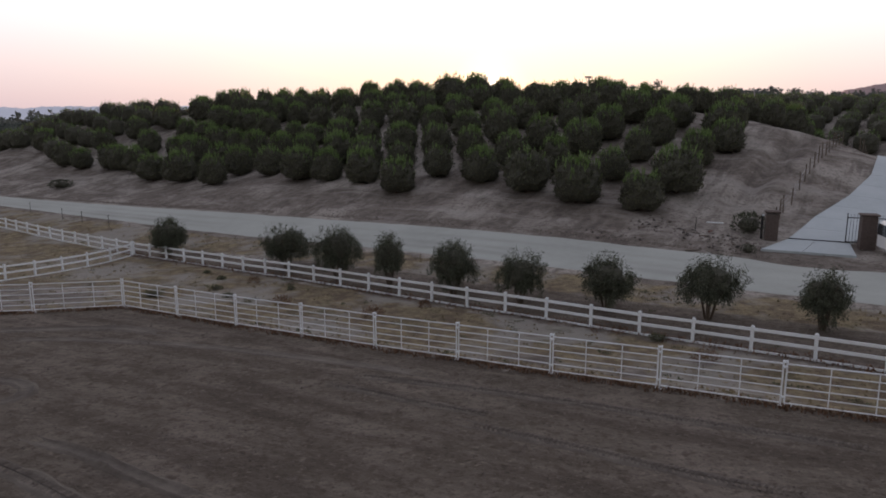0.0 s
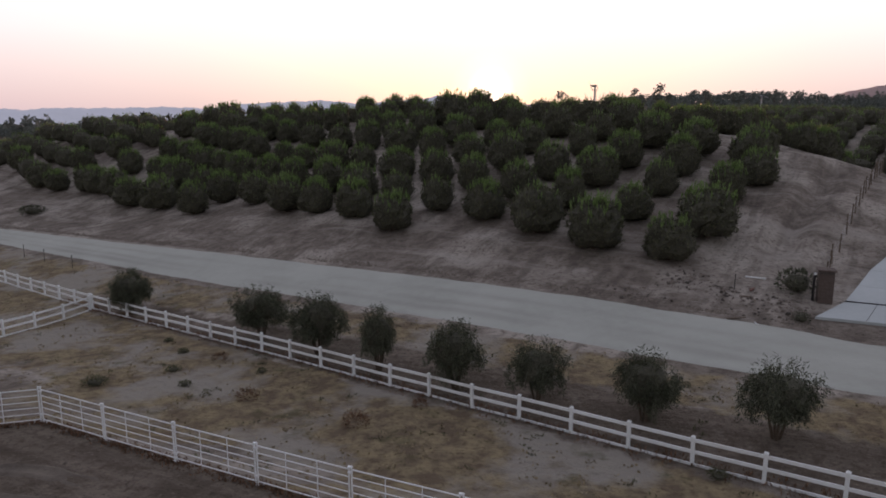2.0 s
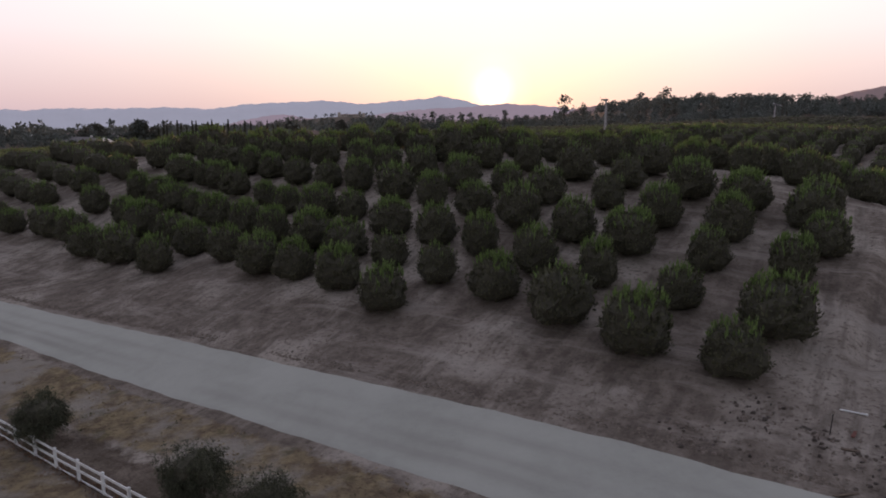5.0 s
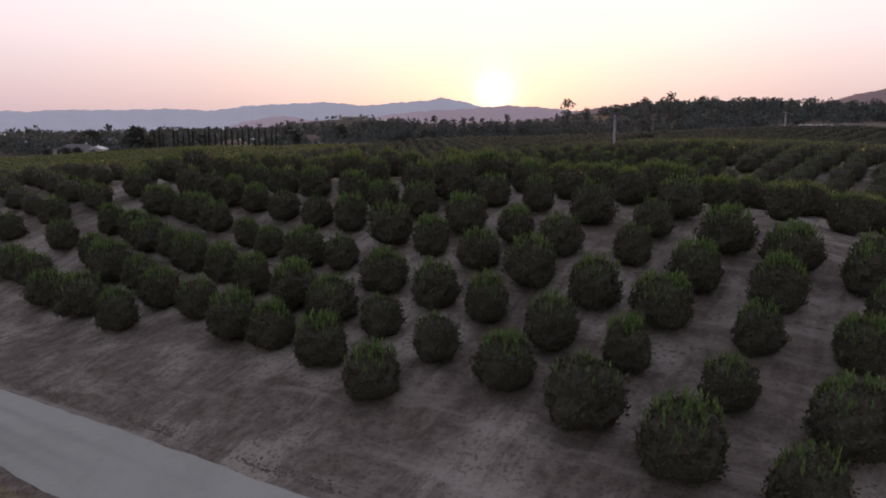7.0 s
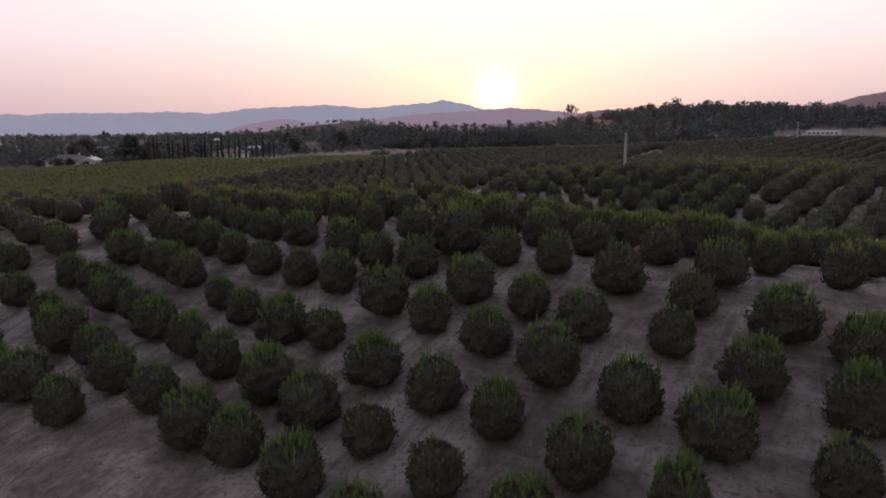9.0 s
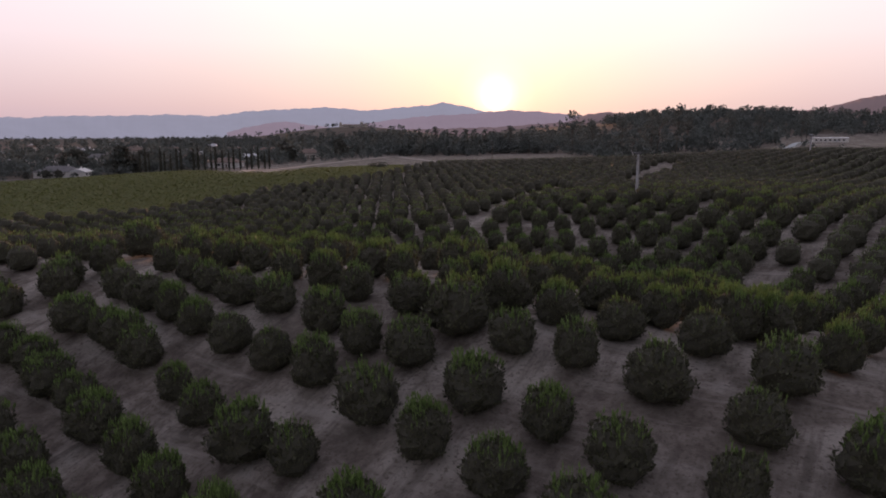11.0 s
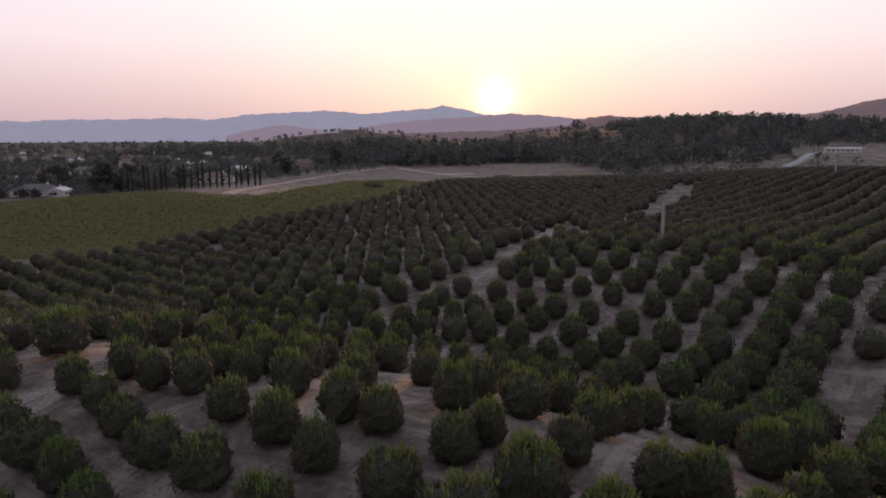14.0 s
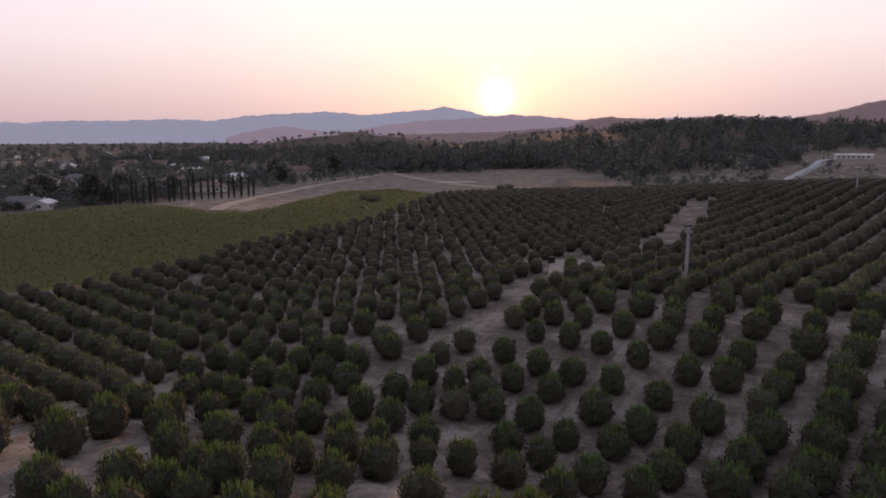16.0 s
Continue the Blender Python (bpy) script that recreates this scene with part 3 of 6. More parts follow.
def citrus_tree(x, y, wide, k):
    turn = (k * 137.5) % 360
    tall = (0.47 * wide + 1.72) * (0.92 + 0.16 * ((k * 7) % 10) / 10)
    m = Matrix.LocRotScale((x, y, at_ground(x, y)), Euler((0, 0, radians(turn))), (wide, wide * (0.93 + 0.14 * ((k * 3) % 10) / 10), tall))
    tree = thing("citrus_tree", m, CITRUS_LABEL, "tree", "citrus orchard")
    part("trunk", TRUNKS[k % 3], None, tree)
    part("crown", CROWNS[(k * 5) % 8] if y < 118 else FAR_CROWNS[(k * 5) % 6], None, tree)


# trees of the front slope, the crest and the dip behind it, terrace by terrace: x, y, crown width
TERRACE_A = [(16.5, 55.6, 3.3), (11.7, 58.7, 4.0), (20.5, 59.2, 4.2), (15.9, 63.3, 2.7), (7.9, 63.3, 4.1), (24.7, 65.7, 3.0), (3.8, 67.7, 3.4), (11.4, 67.8, 2.9), (19.7, 68.4, 2.7), (-4.7, 68.7, 3.4), (28.9, 69.4, 3.4), (7.2, 71.5, 3.4), (-0.6, 71.9, 2.9), (14.9, 72.2, 4.0), (23.1, 72.9, 3.4), (-8.7, 73.2, 3.5), (30.2, 74.0, 3.6), (3.1, 75.7, 3.0), (11.0, 75.9, 3.6), (31.9, 75.9, 3.6), (-4.8, 76.2, 3.1), (18.6, 76.5, 3.5), (-13.2, 77.2, 3.3), (26.2, 77.7, 3.8), (-0.8, 79.0, 3.4), (-17.1, 79.9, 3.9)]
TERRACE_B = [(-9.2, 80.0, 3.9), (6.9, 80.1, 3.9), (15.2, 81.2, 3.0), (22.9, 81.8, 4.0), (-5.1, 83.2, 3.8), (-13.0, 83.9, 3.9), (9.9, 84.5, 3.5), (3.0, 84.8, 3.3), (-29.2, 85.2, 3.3), (-21.9, 85.4, 3.4), (18.2, 85.9, 3.2), (-17.9, 88.4, 3.2), (-1.3, 88.7, 3.2), (6.5, 88.9, 3.0), (-9.7, 89.4, 3.2), (-27.0, 89.7, 3.5), (-35.1, 90.1, 4.5), (22.2, 91.2, 4.1), (14.1, 91.5, 4.0), (-13.8, 92.0, 4.1), (1.9, 92.8, 3.9), (-22.2, 93.2, 3.3), (-5.3, 93.3, 4.1), (-40.6, 94.2, 3.5), (-31.0, 94.5, 3.6), (9.4, 95.8, 3.1)]
TERRACE_C = [(19.0, 96.7, 3.4), (-18.5, 97.2, 3.0), (-36.0, 97.8, 4.3), (-27.2, 98.0, 3.8), (5.1, 98.4, 3.3), (-10.2, 98.9, 3.5), (-45.0, 99.3, 3.6), (-2.8, 99.3, 3.8), (13.6, 100.0, 3.6), (23.0, 100.4, 3.8), (25.6, 100.7, 3.8), (-21.9, 100.8, 2.6), (-48.6, 101.7, 3.4), (-6.9, 101.9, 3.3), (-30.8, 102.1, 3.1), (1.0, 102.4, 5.0), (-14.5, 102.6, 3.3), (17.7, 102.7, 3.1), (9.3, 103.0, 3.8), (-40.7, 103.6, 2.9), (-50.8, 103.8, 3.8), (-34.7, 104.9, 3.8), (21.4, 105.7, 2.7), (-27.2, 106.3, 3.5), (-19.1, 106.3, 3.6), (-10.7, 106.5, 3.6)]
TERRACE_D = [(5.2, 106.6, 4.3), (-37.6, 107.7, 3.6), (-3.2, 107.9, 3.9), (16.5, 108.2, 3.0), (-46.9, 108.4, 3.4), (14.0, 108.8, 3.3), (-61.1, 109.3, 3.6), (-30.1, 109.5, 3.6), (-23.4, 109.9, 3.2), (-41.6, 110.0, 3.1), (-32.7, 111.2, 3.1), (-16.3, 111.7, 3.8), (0.9, 111.8, 3.3), (-8.5, 111.8, 3.1), (8.7, 111.9, 3.0), (-36.7, 113.2, 4.1), (-27.1, 113.5, 3.2), (3.2, 113.7, 2.5), (-20.9, 114.7, 3.7), (-12.2, 115.5, 3.5), (-4.5, 115.9, 3.1), (-52.1, 116.1, 3.6), (-31.0, 116.5, 4.1), (-7.8, 118.2, 3.4), (-47.5, 118.7, 3.5), (-25.2, 118.9, 3.1)]
TERRACE_E = [(-34.9, 119.1, 3.5), (-69.9, 119.1, 3.7), (-17.2, 119.8, 3.3), (0.7, 120.2, 3.2), (-43.3, 121.8, 3.8), (-28.7, 122.3, 2.9), (25.9, 123.3, 3.8), (-13.0, 124.2, 3.5), (-43.7, 124.4, 3.6), (-7.6, 124.6, 3.5), (-32.6, 125.4, 2.8), (-22.2, 125.8, 3.3), (22.0, 126.0, 3.7), (-25.9, 126.3, 2.8), (-40.6, 127.5, 3.5), (29.6, 127.8, 3.7), (-18.3, 128.6, 2.9), (-29.7, 129.2, 3.2), (-1.6, 130.2, 3.1), (-21.7, 131.1, 2.8), (26.0, 131.2, 3.7), (-13.2, 131.6, 3.5), (-24.8, 131.7, 3.4), (-17.2, 132.4, 3.4), (33.4, 132.8, 3.8), (-8.7, 133.2, 2.9)]
TERRACE_F = [(-20.3, 135.0, 2.6), (9.7, 135.6, 2.9), (-47.5, 136.2, 3.3), (37.2, 137.3, 3.8), (30.4, 137.9, 3.9), (-40.6, 138.0, 5.2), (-5.6, 138.3, 3.5), (17.4, 138.5, 3.0), (-24.0, 138.7, 3.2), (-12.9, 139.1, 3.0), (5.8, 139.4, 3.1), (-34.2, 139.6, 4.1), (25.5, 139.7, 3.8), (13.3, 140.4, 3.0), (1.7, 141.0, 2.7), (33.9, 141.1, 3.9), (-1.9, 141.3, 2.3), (-9.3, 141.5, 3.4), (40.7, 141.7, 3.7), (-16.6, 141.9, 3.2), (20.9, 142.5, 3.5), (28.9, 144.1, 3.8), (9.4, 144.4, 2.7), (-21.5, 144.6, 3.6), (-33.1, 145.6, 3.8), (-6.6, 145.7, 2.5)]
TERRACE_G = [(37.3, 145.7, 3.8), (-28.2, 146.0, 2.9), (44.7, 146.4, 3.8), (-2.0, 147.2, 2.9), (6.3, 147.5, 3.2), (-17.1, 147.9, 3.7), (24.3, 147.9, 3.4), (17.3, 147.9, 3.1), (32.7, 148.0, 3.9), (-46.6, 149.1, 4.1), (-10.7, 149.1, 2.6), (40.3, 149.3, 3.8), (12.6, 149.6, 2.7), (-29.1, 150.4, 3.3), (-43.3, 150.9, 3.5), (20.9, 151.1, 3.2), (-14.4, 151.4, 3.0), (49.0, 151.6, 3.8), (28.1, 151.8, 3.6), (-6.0, 152.1, 3.1), (-25.6, 153.0, 3.2), (9.3, 153.3, 3.1), (-33.8, 153.5, 3.4), (-21.2, 154.4, 3.2), (44.1, 154.6, 3.9), (16.7, 154.6, 3.6)]
TERRACE_H = [(5.2, 155.4, 3.1), (37.2, 155.5, 3.4), (-9.5, 155.8, 3.1), (-2.8, 156.6, 3.2), (24.5, 156.9, 3.1), (32.8, 158.6, 3.6), (40.5, 159.3, 3.3), (12.5, 159.3, 3.1), (-15.3, 159.3, 3.2), (-25.3, 159.6, 3.0), (54.8, 159.6, 3.7), (-31.0, 160.1, 3.1), (-6.0, 160.2, 3.1), (20.0, 160.6, 2.9), (49.5, 161.1, 3.7), (1.0, 161.2, 2.9), (29.4, 161.5, 3.1), (8.3, 162.4, 2.9), (-29.0, 162.5, 3.2), (-19.8, 163.1, 3.2), (15.7, 163.3, 3.1), (-12.4, 163.5, 3.4), (36.8, 163.7, 3.2), (4.2, 164.0, 2.9), (45.4, 164.7, 3.9), (-2.6, 164.9, 3.2)]
TERRACE_I = [(58.8, 165.6, 3.7), (-23.3, 165.8, 3.3), (11.9, 166.1, 3.2), (24.7, 166.4, 2.8), (-15.9, 167.2, 3.3), (54.4, 168.0, 3.5), (33.6, 168.3, 3.7), (-33.8, 168.7, 3.0), (-27.7, 169.2, 3.0), (-12.0, 170.0, 3.2), (7.8, 170.0, 3.1), (-19.9, 170.6, 3.1), (20.9, 170.7, 2.8), (41.5, 170.8, 3.4), (28.9, 170.8, 3.5), (49.7, 171.5, 2.8), (-31.8, 172.9, 3.2), (17.1, 173.3, 3.0), (-7.8, 173.9, 3.3), (-39.1, 174.1, 3.4), (-15.7, 174.5, 3.4), (37.5, 175.1, 3.1), (-24.1, 175.1, 3.1), (25.0, 175.5, 3.1), (59.9, 175.7, 3.8)]
TERRACE_J = [(-18.8, 176.0, 2.8), (45.8, 176.5, 3.3), (12.8, 176.5, 2.5), (-28.2, 176.6, 3.1), (55.1, 178.9, 3.1), (-4.2, 179.4, 3.3), (20.4, 180.4, 2.6), (33.9, 180.6, 3.3), (16.4, 182.9, 3.0), (42.1, 183.0, 3.4), (29.9, 183.7, 3.6), (-12.9, 185.2, 3.5), (13.1, 185.9, 3.1), (25.1, 187.1, 3.4)]
PICKED = [*TERRACE_A, *TERRACE_B, *TERRACE_C, *TERRACE_D, *TERRACE_E, *TERRACE_F, *TERRACE_G, *TERRACE_H, *TERRACE_I, *TERRACE_J]
ROW_A, ROW_B, ROW_ZERO = np.array((3.5, 4.05)), np.array((-4.1, 3.65)), np.array((-1.07, 77.8))


def clear_of(x, y):
    """Bare places in the orchard: road bank, track, clearing, pad."""
    if y < road_far(x) + 9 or (x < -25 and y < 81.5 - 0.86 * (x + 27.7) - 2.5):
        return True
    if x > 22 and y < np.interp(x, [22, 26, 30, 34, 38, 42, 50, 60, 90], [78, 92, 88, 84, 80, 80, 90, 100, 115]):
        return True
    if y > float(vine_edge(x)) - 4 or y > np.interp(x, [-5, 40, 100, 250], [395, 425, 440, 430]):
        return True
    track = np.interp(y, [145, 150, 156, 162, 167, 172, 179, 191, 206, 224, 232], [-12.6, -12.9, -12.8, -11.8, -9.6, -5.4, 0.9, 8.4, 15.7, 25, 28])
    if 145 < y < 232 and abs(x - track) < (2.7 if y < 165 else 3.3):
        return True
    if math.hypot(x - 25, y - 220) < 7.5 or math.hypot(x - 42.6, y - 201) < 2.5:
        return True
    if 236 < y < 325 and abs(x - (52.5 + (y - 245) * 0.483)) < 4.6:
        return True
    return False


def lattice():
    rng = np.random.default_rng(5)
    taken = np.array([(t[0], t[1]) for t in PICKED])
    found = []
    for i in range(-90, 110):
        for j in range(-80, 100):
            p = ROW_ZERO + ROW_A * i + ROW_B * j + rng.normal(size=2) * 0.35
            x, y = float(p[0]), float(p[1])
            wide = 3.25 * rng.uniform(0.84, 1.14)
            if not (70 < y < 442 and -150 < x < 290) or clear_of(x, y) or rng.uniform() < 0.015:
                continue
            away = np.hypot(taken[:, 0] - x, taken[:, 1] - y)
            if away.min() > 3.9 and not (y < 152 and (away < 11).sum() >= 5):
                found.append((x, y, wide))
    return found


OTHERS = sorted(lattice(), key=lambda t: math.hypot(t[0], t[1] - 85))
for k, (x, y, wide) in enumerate(PICKED + OTHERS[:300 - len(PICKED)]):
    citrus_tree(x, y, wide, k)


def tree_stuff(name, spots, kinds, label, mats, category="orchard"):
    """Many trees past counting, in one mesh."""
    all_v, all_f, all_s, base = [], [], [], 0
    for k, (x, y, wide, tall) in enumerate(spots):
        v, f, s = kinds[k % len(kinds)]
        a = k * 2.4
        turn = np.array([[math.cos(a), -math.sin(a), 0], [math.sin(a), math.cos(a), 0], [0, 0, 1]])
        all_v.append((v @ turn.T) * np.array([wide, wide, tall]) + np.array([x, y, at_ground(x, y)]))
        all_f.append(f + base)
        all_s.append(s)
        base += len(v)
    me = mesh_of(name, np.concatenate(all_v).tolist(), np.concatenate(all_f).tolist(), mats, np.concatenate(all_s))
    return tagged(new(name, me), label, category, kind="stuff")


REST = [(x, y, w, 0.47 * w + 1.72) for x, y, w in OTHERS[300 - len(PICKED):]]
NEARER = [t for t in REST if t[1] < 210 and abs(t[0]) < 90]
FARTHER = [t for t in REST if not (t[1] < 210 and abs(t[0]) < 90) and t[1] < 290]
FARTHEST = [t for t in REST if t[1] >= 290]
tree_stuff("orchard_rows", NEARER, [citrus_crown(70 + k, 300, 36, 0.36, 6, 10, 2) for k in range(5)], "rows of rounded dark green citrus trees", [CORE, LEAF, SHOOT])
tree_stuff("far_orchard_rows", FARTHER, [citrus_crown(80 + k, 84, 10, 0.40, 5, 8, 1) for k in range(5)], "distant rows of dark green citrus trees", [CORE, LEAF, SHOOT])
tree_stuff("last_orchard_rows", FARTHEST, [citrus_crown(90 + k, 30, 1, 0.5, 4, 7, 1) for k in range(5)], "far edge of the dark green citrus orchard", [CORE, LEAF, SHOOT])


# ---- white vinyl fence along the road ----
def run_points(a, b, step):
    a, b = Vector(a), Vector(b)
    count = max(1, round((b - a).length / step))
    return [a + (b - a) * (k / count) for k in range(count + 1)]


def vinyl_fence(a, b, label, step=2.41):
    marks = run_points(a, b, step)
    fence = thing("rail_fence", Matrix.Translation((*marks[0], at_ground(*marks[0]))), label, "fence")
    base = fence.matrix_world.translation
    spots = [Vector((p[0], p[1], at_ground(p[0], p[1]))) - base for p in marks]
    way = (spots[-1] - spots[0]).to_2d()
    turn = Matrix.Rotation(math.atan2(way.y, way.x), 3, "Z")
    post = bpy.data.meshes.new("post")
    bm = shape((box, (0.13, 0.13, 1.42), (0, 0, 0.40), turn, 0.008), (box, (0.155, 0.155, 0.035), (0, 0, 1.125), turn, 0.012), (box, (0.10, 0.10, 0.03), (0, 0, 1.155), turn, 0.012))
    bm.to_mesh(post)
    bm.free()
    post.materials.append(VINYL)
    for k, p in enumerate(spots):
        ob = part("post", post, VINYL, fence)
        ob.location = p
        ob.rotation_euler = (radians(0.8 * math.sin(k * 2.3)), radians(0.8 * math.sin(k * 1.7)), 0)
    for p, q in zip(spots, spots[1:]):
        for high in (0.99, 0.54, 0.03):
            span = q - p
            bm = bmesh.new()
            made = box(bm, (span.length - 0.11, 0.04, 0.14), (0, 0, 0), None, 0.006)
            bmesh.ops.transform(bm, matrix=Matrix.Translation((p + q) / 2 + Vector((0, 0, high))) @ span.to_track_quat("X", "Z").to_matrix().to_4x4(), verts=bm.verts)
            part("rail", bm, VINYL, fence)


CORNER = (-26.3, 56.1)
vinyl_fence(CORNER, (27.0, 56.1 - 0.724 * 53.3), "white vinyl three-rail fence along the dirt road")
vinyl_fence((-26.5, 56.25), (-62.0, 81.5), "white vinyl three-rail fence beside a dry paddock")
vinyl_fence((-26.3, 55.7), (-32.8, 36.0), "white vinyl three-rail paddock fence branching off")


# ---- corral panels ----
def corral_panel(a, b):
    pa, pb = Vector((*a, at_ground(*a))), Vector((*b, at_ground(*b)))
    span = pb - pa
    flat = Vector((span.x, span.y, 0)).length
    turn = math.degrees(math.atan2(span.y, span.x))
    panel = thing("corral_panel", pose(*pa, 0, 0, turn), "white painted steel pipe corral panel at arena edge", "fence panel", "corral panels")
    drop = span.z
    long = flat - 0.10
    for x, r, low, high in ((0.05, 0.027, 0.02, 1.50), (flat - 0.05, 0.027, 0.02, 1.48), (flat / 3, 0.015, 0.13, 1.38), (flat * 2 / 3, 0.015, 0.13, 1.38), (flat * 0.07, 0.022, 0.0, 0.14)):
        dz = drop * x / flat
        part("upright", shape((rod, (x, 0, low + dz), (x, 0, high + dz), r)), PIPE, panel)
    for k in range(6):
        h = 0.13 + 1.25 * k / 5
        part("rail", shape((rod, (0.05, 0, h), (0.05 + long, 0, h + drop), 0.022 if k in (0, 5) else 0.017)), PIPE, panel)
    for x in (0.0,):
        for h in (0.32, 1.28, 1.45):
            part("connector", shape((box, (0.15, 0.09, 0.06), (x, 0, h), None, 0.01)), PIPE, panel)
        part("foot", shape((box, (0.22, 0.10, 0.03), (x, 0, 0.015), None, 0.006)), PIPE, panel)


line = [(-15.9 + 3.29 * k, float(corral_line(-15.9 + 3.29 * k))) for k in range(13)]
for a, b in zip(line, line[1:]):
    corral_panel(a, b)
LEFT_LINE = [(-15.9, 32.4), (-19.5, 30.9), (-23.1, 29.6), (-26.8, 28.6), (-30.5, 28.0)]
for a, b in zip(LEFT_LINE, LEFT_LINE[1:]):
    corral_panel(a, b)


# ---- young pepper trees ----
def pepper_tree(x, y, wide, tall, seed):
    rng = np.random.default_rng(seed)
    tree = thing("pepper_tree", Matrix.Translation((x, y, at_ground(x, y))), "young drooping pepper tree by the white fence", "tree", "row of young pepper trees")
    tips = []
    stems = int(rng.integers(3, 6))
    for k in range(stems):
        a = k * 6.28 / stems + rng.uniform(-0.4, 0.4)
        mid = Vector((math.cos(a) * wide * 0.14, math.sin(a) * wide * 0.14, tall * 0.42))
        top = Vector((math.cos(a) * wide * rng.uniform(0.2, 0.34), math.sin(a) * wide * rng.uniform(0.2, 0.34), tall * rng.uniform(0.66, 0.85)))
        part("trunk", shape((rod, (mid.x * 0.2, mid.y * 0.2, -0.15), mid, 0.07, 0.045), (rod, mid, top, 0.045, 0.015)), BARK, tree)
        tips.append(np.array(top))
        tips.append(np.array(mid) * 0.3 + np.array(top) * 0.7)
    points, ways = [], []
    lobes = rng.uniform(0, 6.28, 4)
    skirt = (0.16, 0.34, 0.22, 0.40)[seed % 4]
    for c in range(int(200 * wide * wide / 6)):
        d = rng.normal(size=3)
        d /= np.linalg.norm(d)
        u = math.atan2(d[1], d[0])
        reach = rng.uniform(0.6, 1.0) * (1 + 0.22 * math.sin(2 * u + lobes[0]) + 0.16 * math.sin(3 * u + 3 * d[2] + lobes[1]) + 0.12 * math.sin(5 * u + lobes[2]))
        centre = d * reach * np.array([wide * 0.48, wide * 0.48, tall * 0.36]) + np.array([0, 0, tall * 0.60])
        if centre[2] < tall * skirt:
            continue
        hang = rng.uniform(0.25, 0.6)
        # a hanging spray of fine leaves
        for k in range(48):
            points.append(centre + rng.normal(size=3) * np.array([0.10, 0.10, 0.08]) + np.array([0, 0, hang * rng.uniform(-0.7, 0.3)]))
            ways.append(np.array([d[0] * 0.5, d[1] * 0.5, -0.6]) + rng.normal(size=3) * 0.35)
    for c in range(int(14 * wide)):
        a, r = rng.uniform(0, 6.28), wide * 0.36 * rng.uniform(0, 1) ** 0.5
        base = np.array([math.cos(a) * r, math.sin(a) * r, tall * (0.92 - 0.25 * (r / wide / 0.36) ** 2)])
        lean = np.array([math.cos(a) * 0.35, math.sin(a) * 0.35, 1.0])
        for k in range(12):
            points.append(base + lean * 0.05 * k * rng.uniform(0.8, 1.1) + rng.normal(size=3) * 0.02)
            ways.append(lean + rng.normal(size=3) * 0.4)
    ways = np.array(ways)
    v = leaf_quads(np.array(points), ways / np.linalg.norm(ways, axis=1)[:, None], rng, 0.17, 0.032, droop=0.25)
    cv, cf = crown_core(rng, wide * 0.60, tall * 0.46, 7, 11, 1.0, lobes)
    cv[:, 2] += tall * 0.62
    part("inner_foliage", mesh_of("inner_foliage", cv, cf.tolist(), CORE), None, tree)
    part("crown", mesh_of("crown", v, np.arange(len(v)).reshape(-1, 4), PEPPER_LEAF), None, tree)


for k, (x, y, wide, tall) in enumerate([(-22.5, 54.2, 3.2, 3.2), (-11.2, 47.2, 3.2, 3.1), (-7.1, 43.9, 2.95, 3.4), (-3.35, 40.9, 2.3, 3.4), (0.6, 38.2, 2.8, 3.3), (4.3, 36.3, 2.5, 2.8), (8.5, 33.9, 2.6, 2.9),
                                        (13.0, 31.8, 3.0, 3.0), (17.4, 29.6, 2.3, 2.7)]):
    pepper_tree(x, y, wide, tall, 900 + k)


# ---- vineyard ----
def build_vineyard():
    rng = np.random.default_rng(31)
    points, ways = [], []
    way = np.array((0.93, 0.37))
    side = np.array((-0.37, 0.93))
    for row in range(-60, 90):
        origin = np.array((-110.0, 290.0)) + side * row * 2.6
        s = np.arange(-150, 150, 0.55)
        p = origin + s[:, None] * way + rng.normal(size=(len(s), 2)) * 0.12
        ok = (p[:, 1] > vine_edge(p[:, 0]) + 2) & (p[:, 1] < vine_far(p[:, 0]) - 1) & (p[:, 0] < -6) & (p[:, 0] > -238)
        ok &= rng.uniform(size=len(s)) > 0.04
        p = p[ok]
        for k in range(3):
            points.append(np.stack([p[:, 0] + 0.5 * (k - 1) * side[0], p[:, 1] + 0.5 * (k - 1) * side[1], ground_z(p[:, 0], p[:, 1]) + rng.uniform(0.3, 0.85, len(p))], 1) if len(p) else np.zeros((0, 3)))
    points = np.concatenate(points)
    ways = rng.normal(size=points.shape) * np.array([1.0, 1.0, 0.3])
    ways /= np.linalg.norm(ways, axis=1)[:, None]
    # leaves lie open to the sky, tilted a little
    along = ways * 0.45
    across = np.cross(along, np.array([0, 0, 1.0]) + rng.normal(size=points.shape) * 0.2)
    across *= 0.36 / (np.linalg.norm(across, axis=1)[:, None] + 1e-9)
    v = np.stack([points - along, points + across, points + along, points - across], 1).reshape(-1, 3)
    me = mesh_of("vineyard_rows", v.tolist(), np.arange(len(v)).reshape(-1, 4).tolist(), VINE_LEAF)
    tagged(new("vineyard_rows", me), "low green vine rows on a rounded slope", "vineyard", kind="stuff")


build_vineyard()


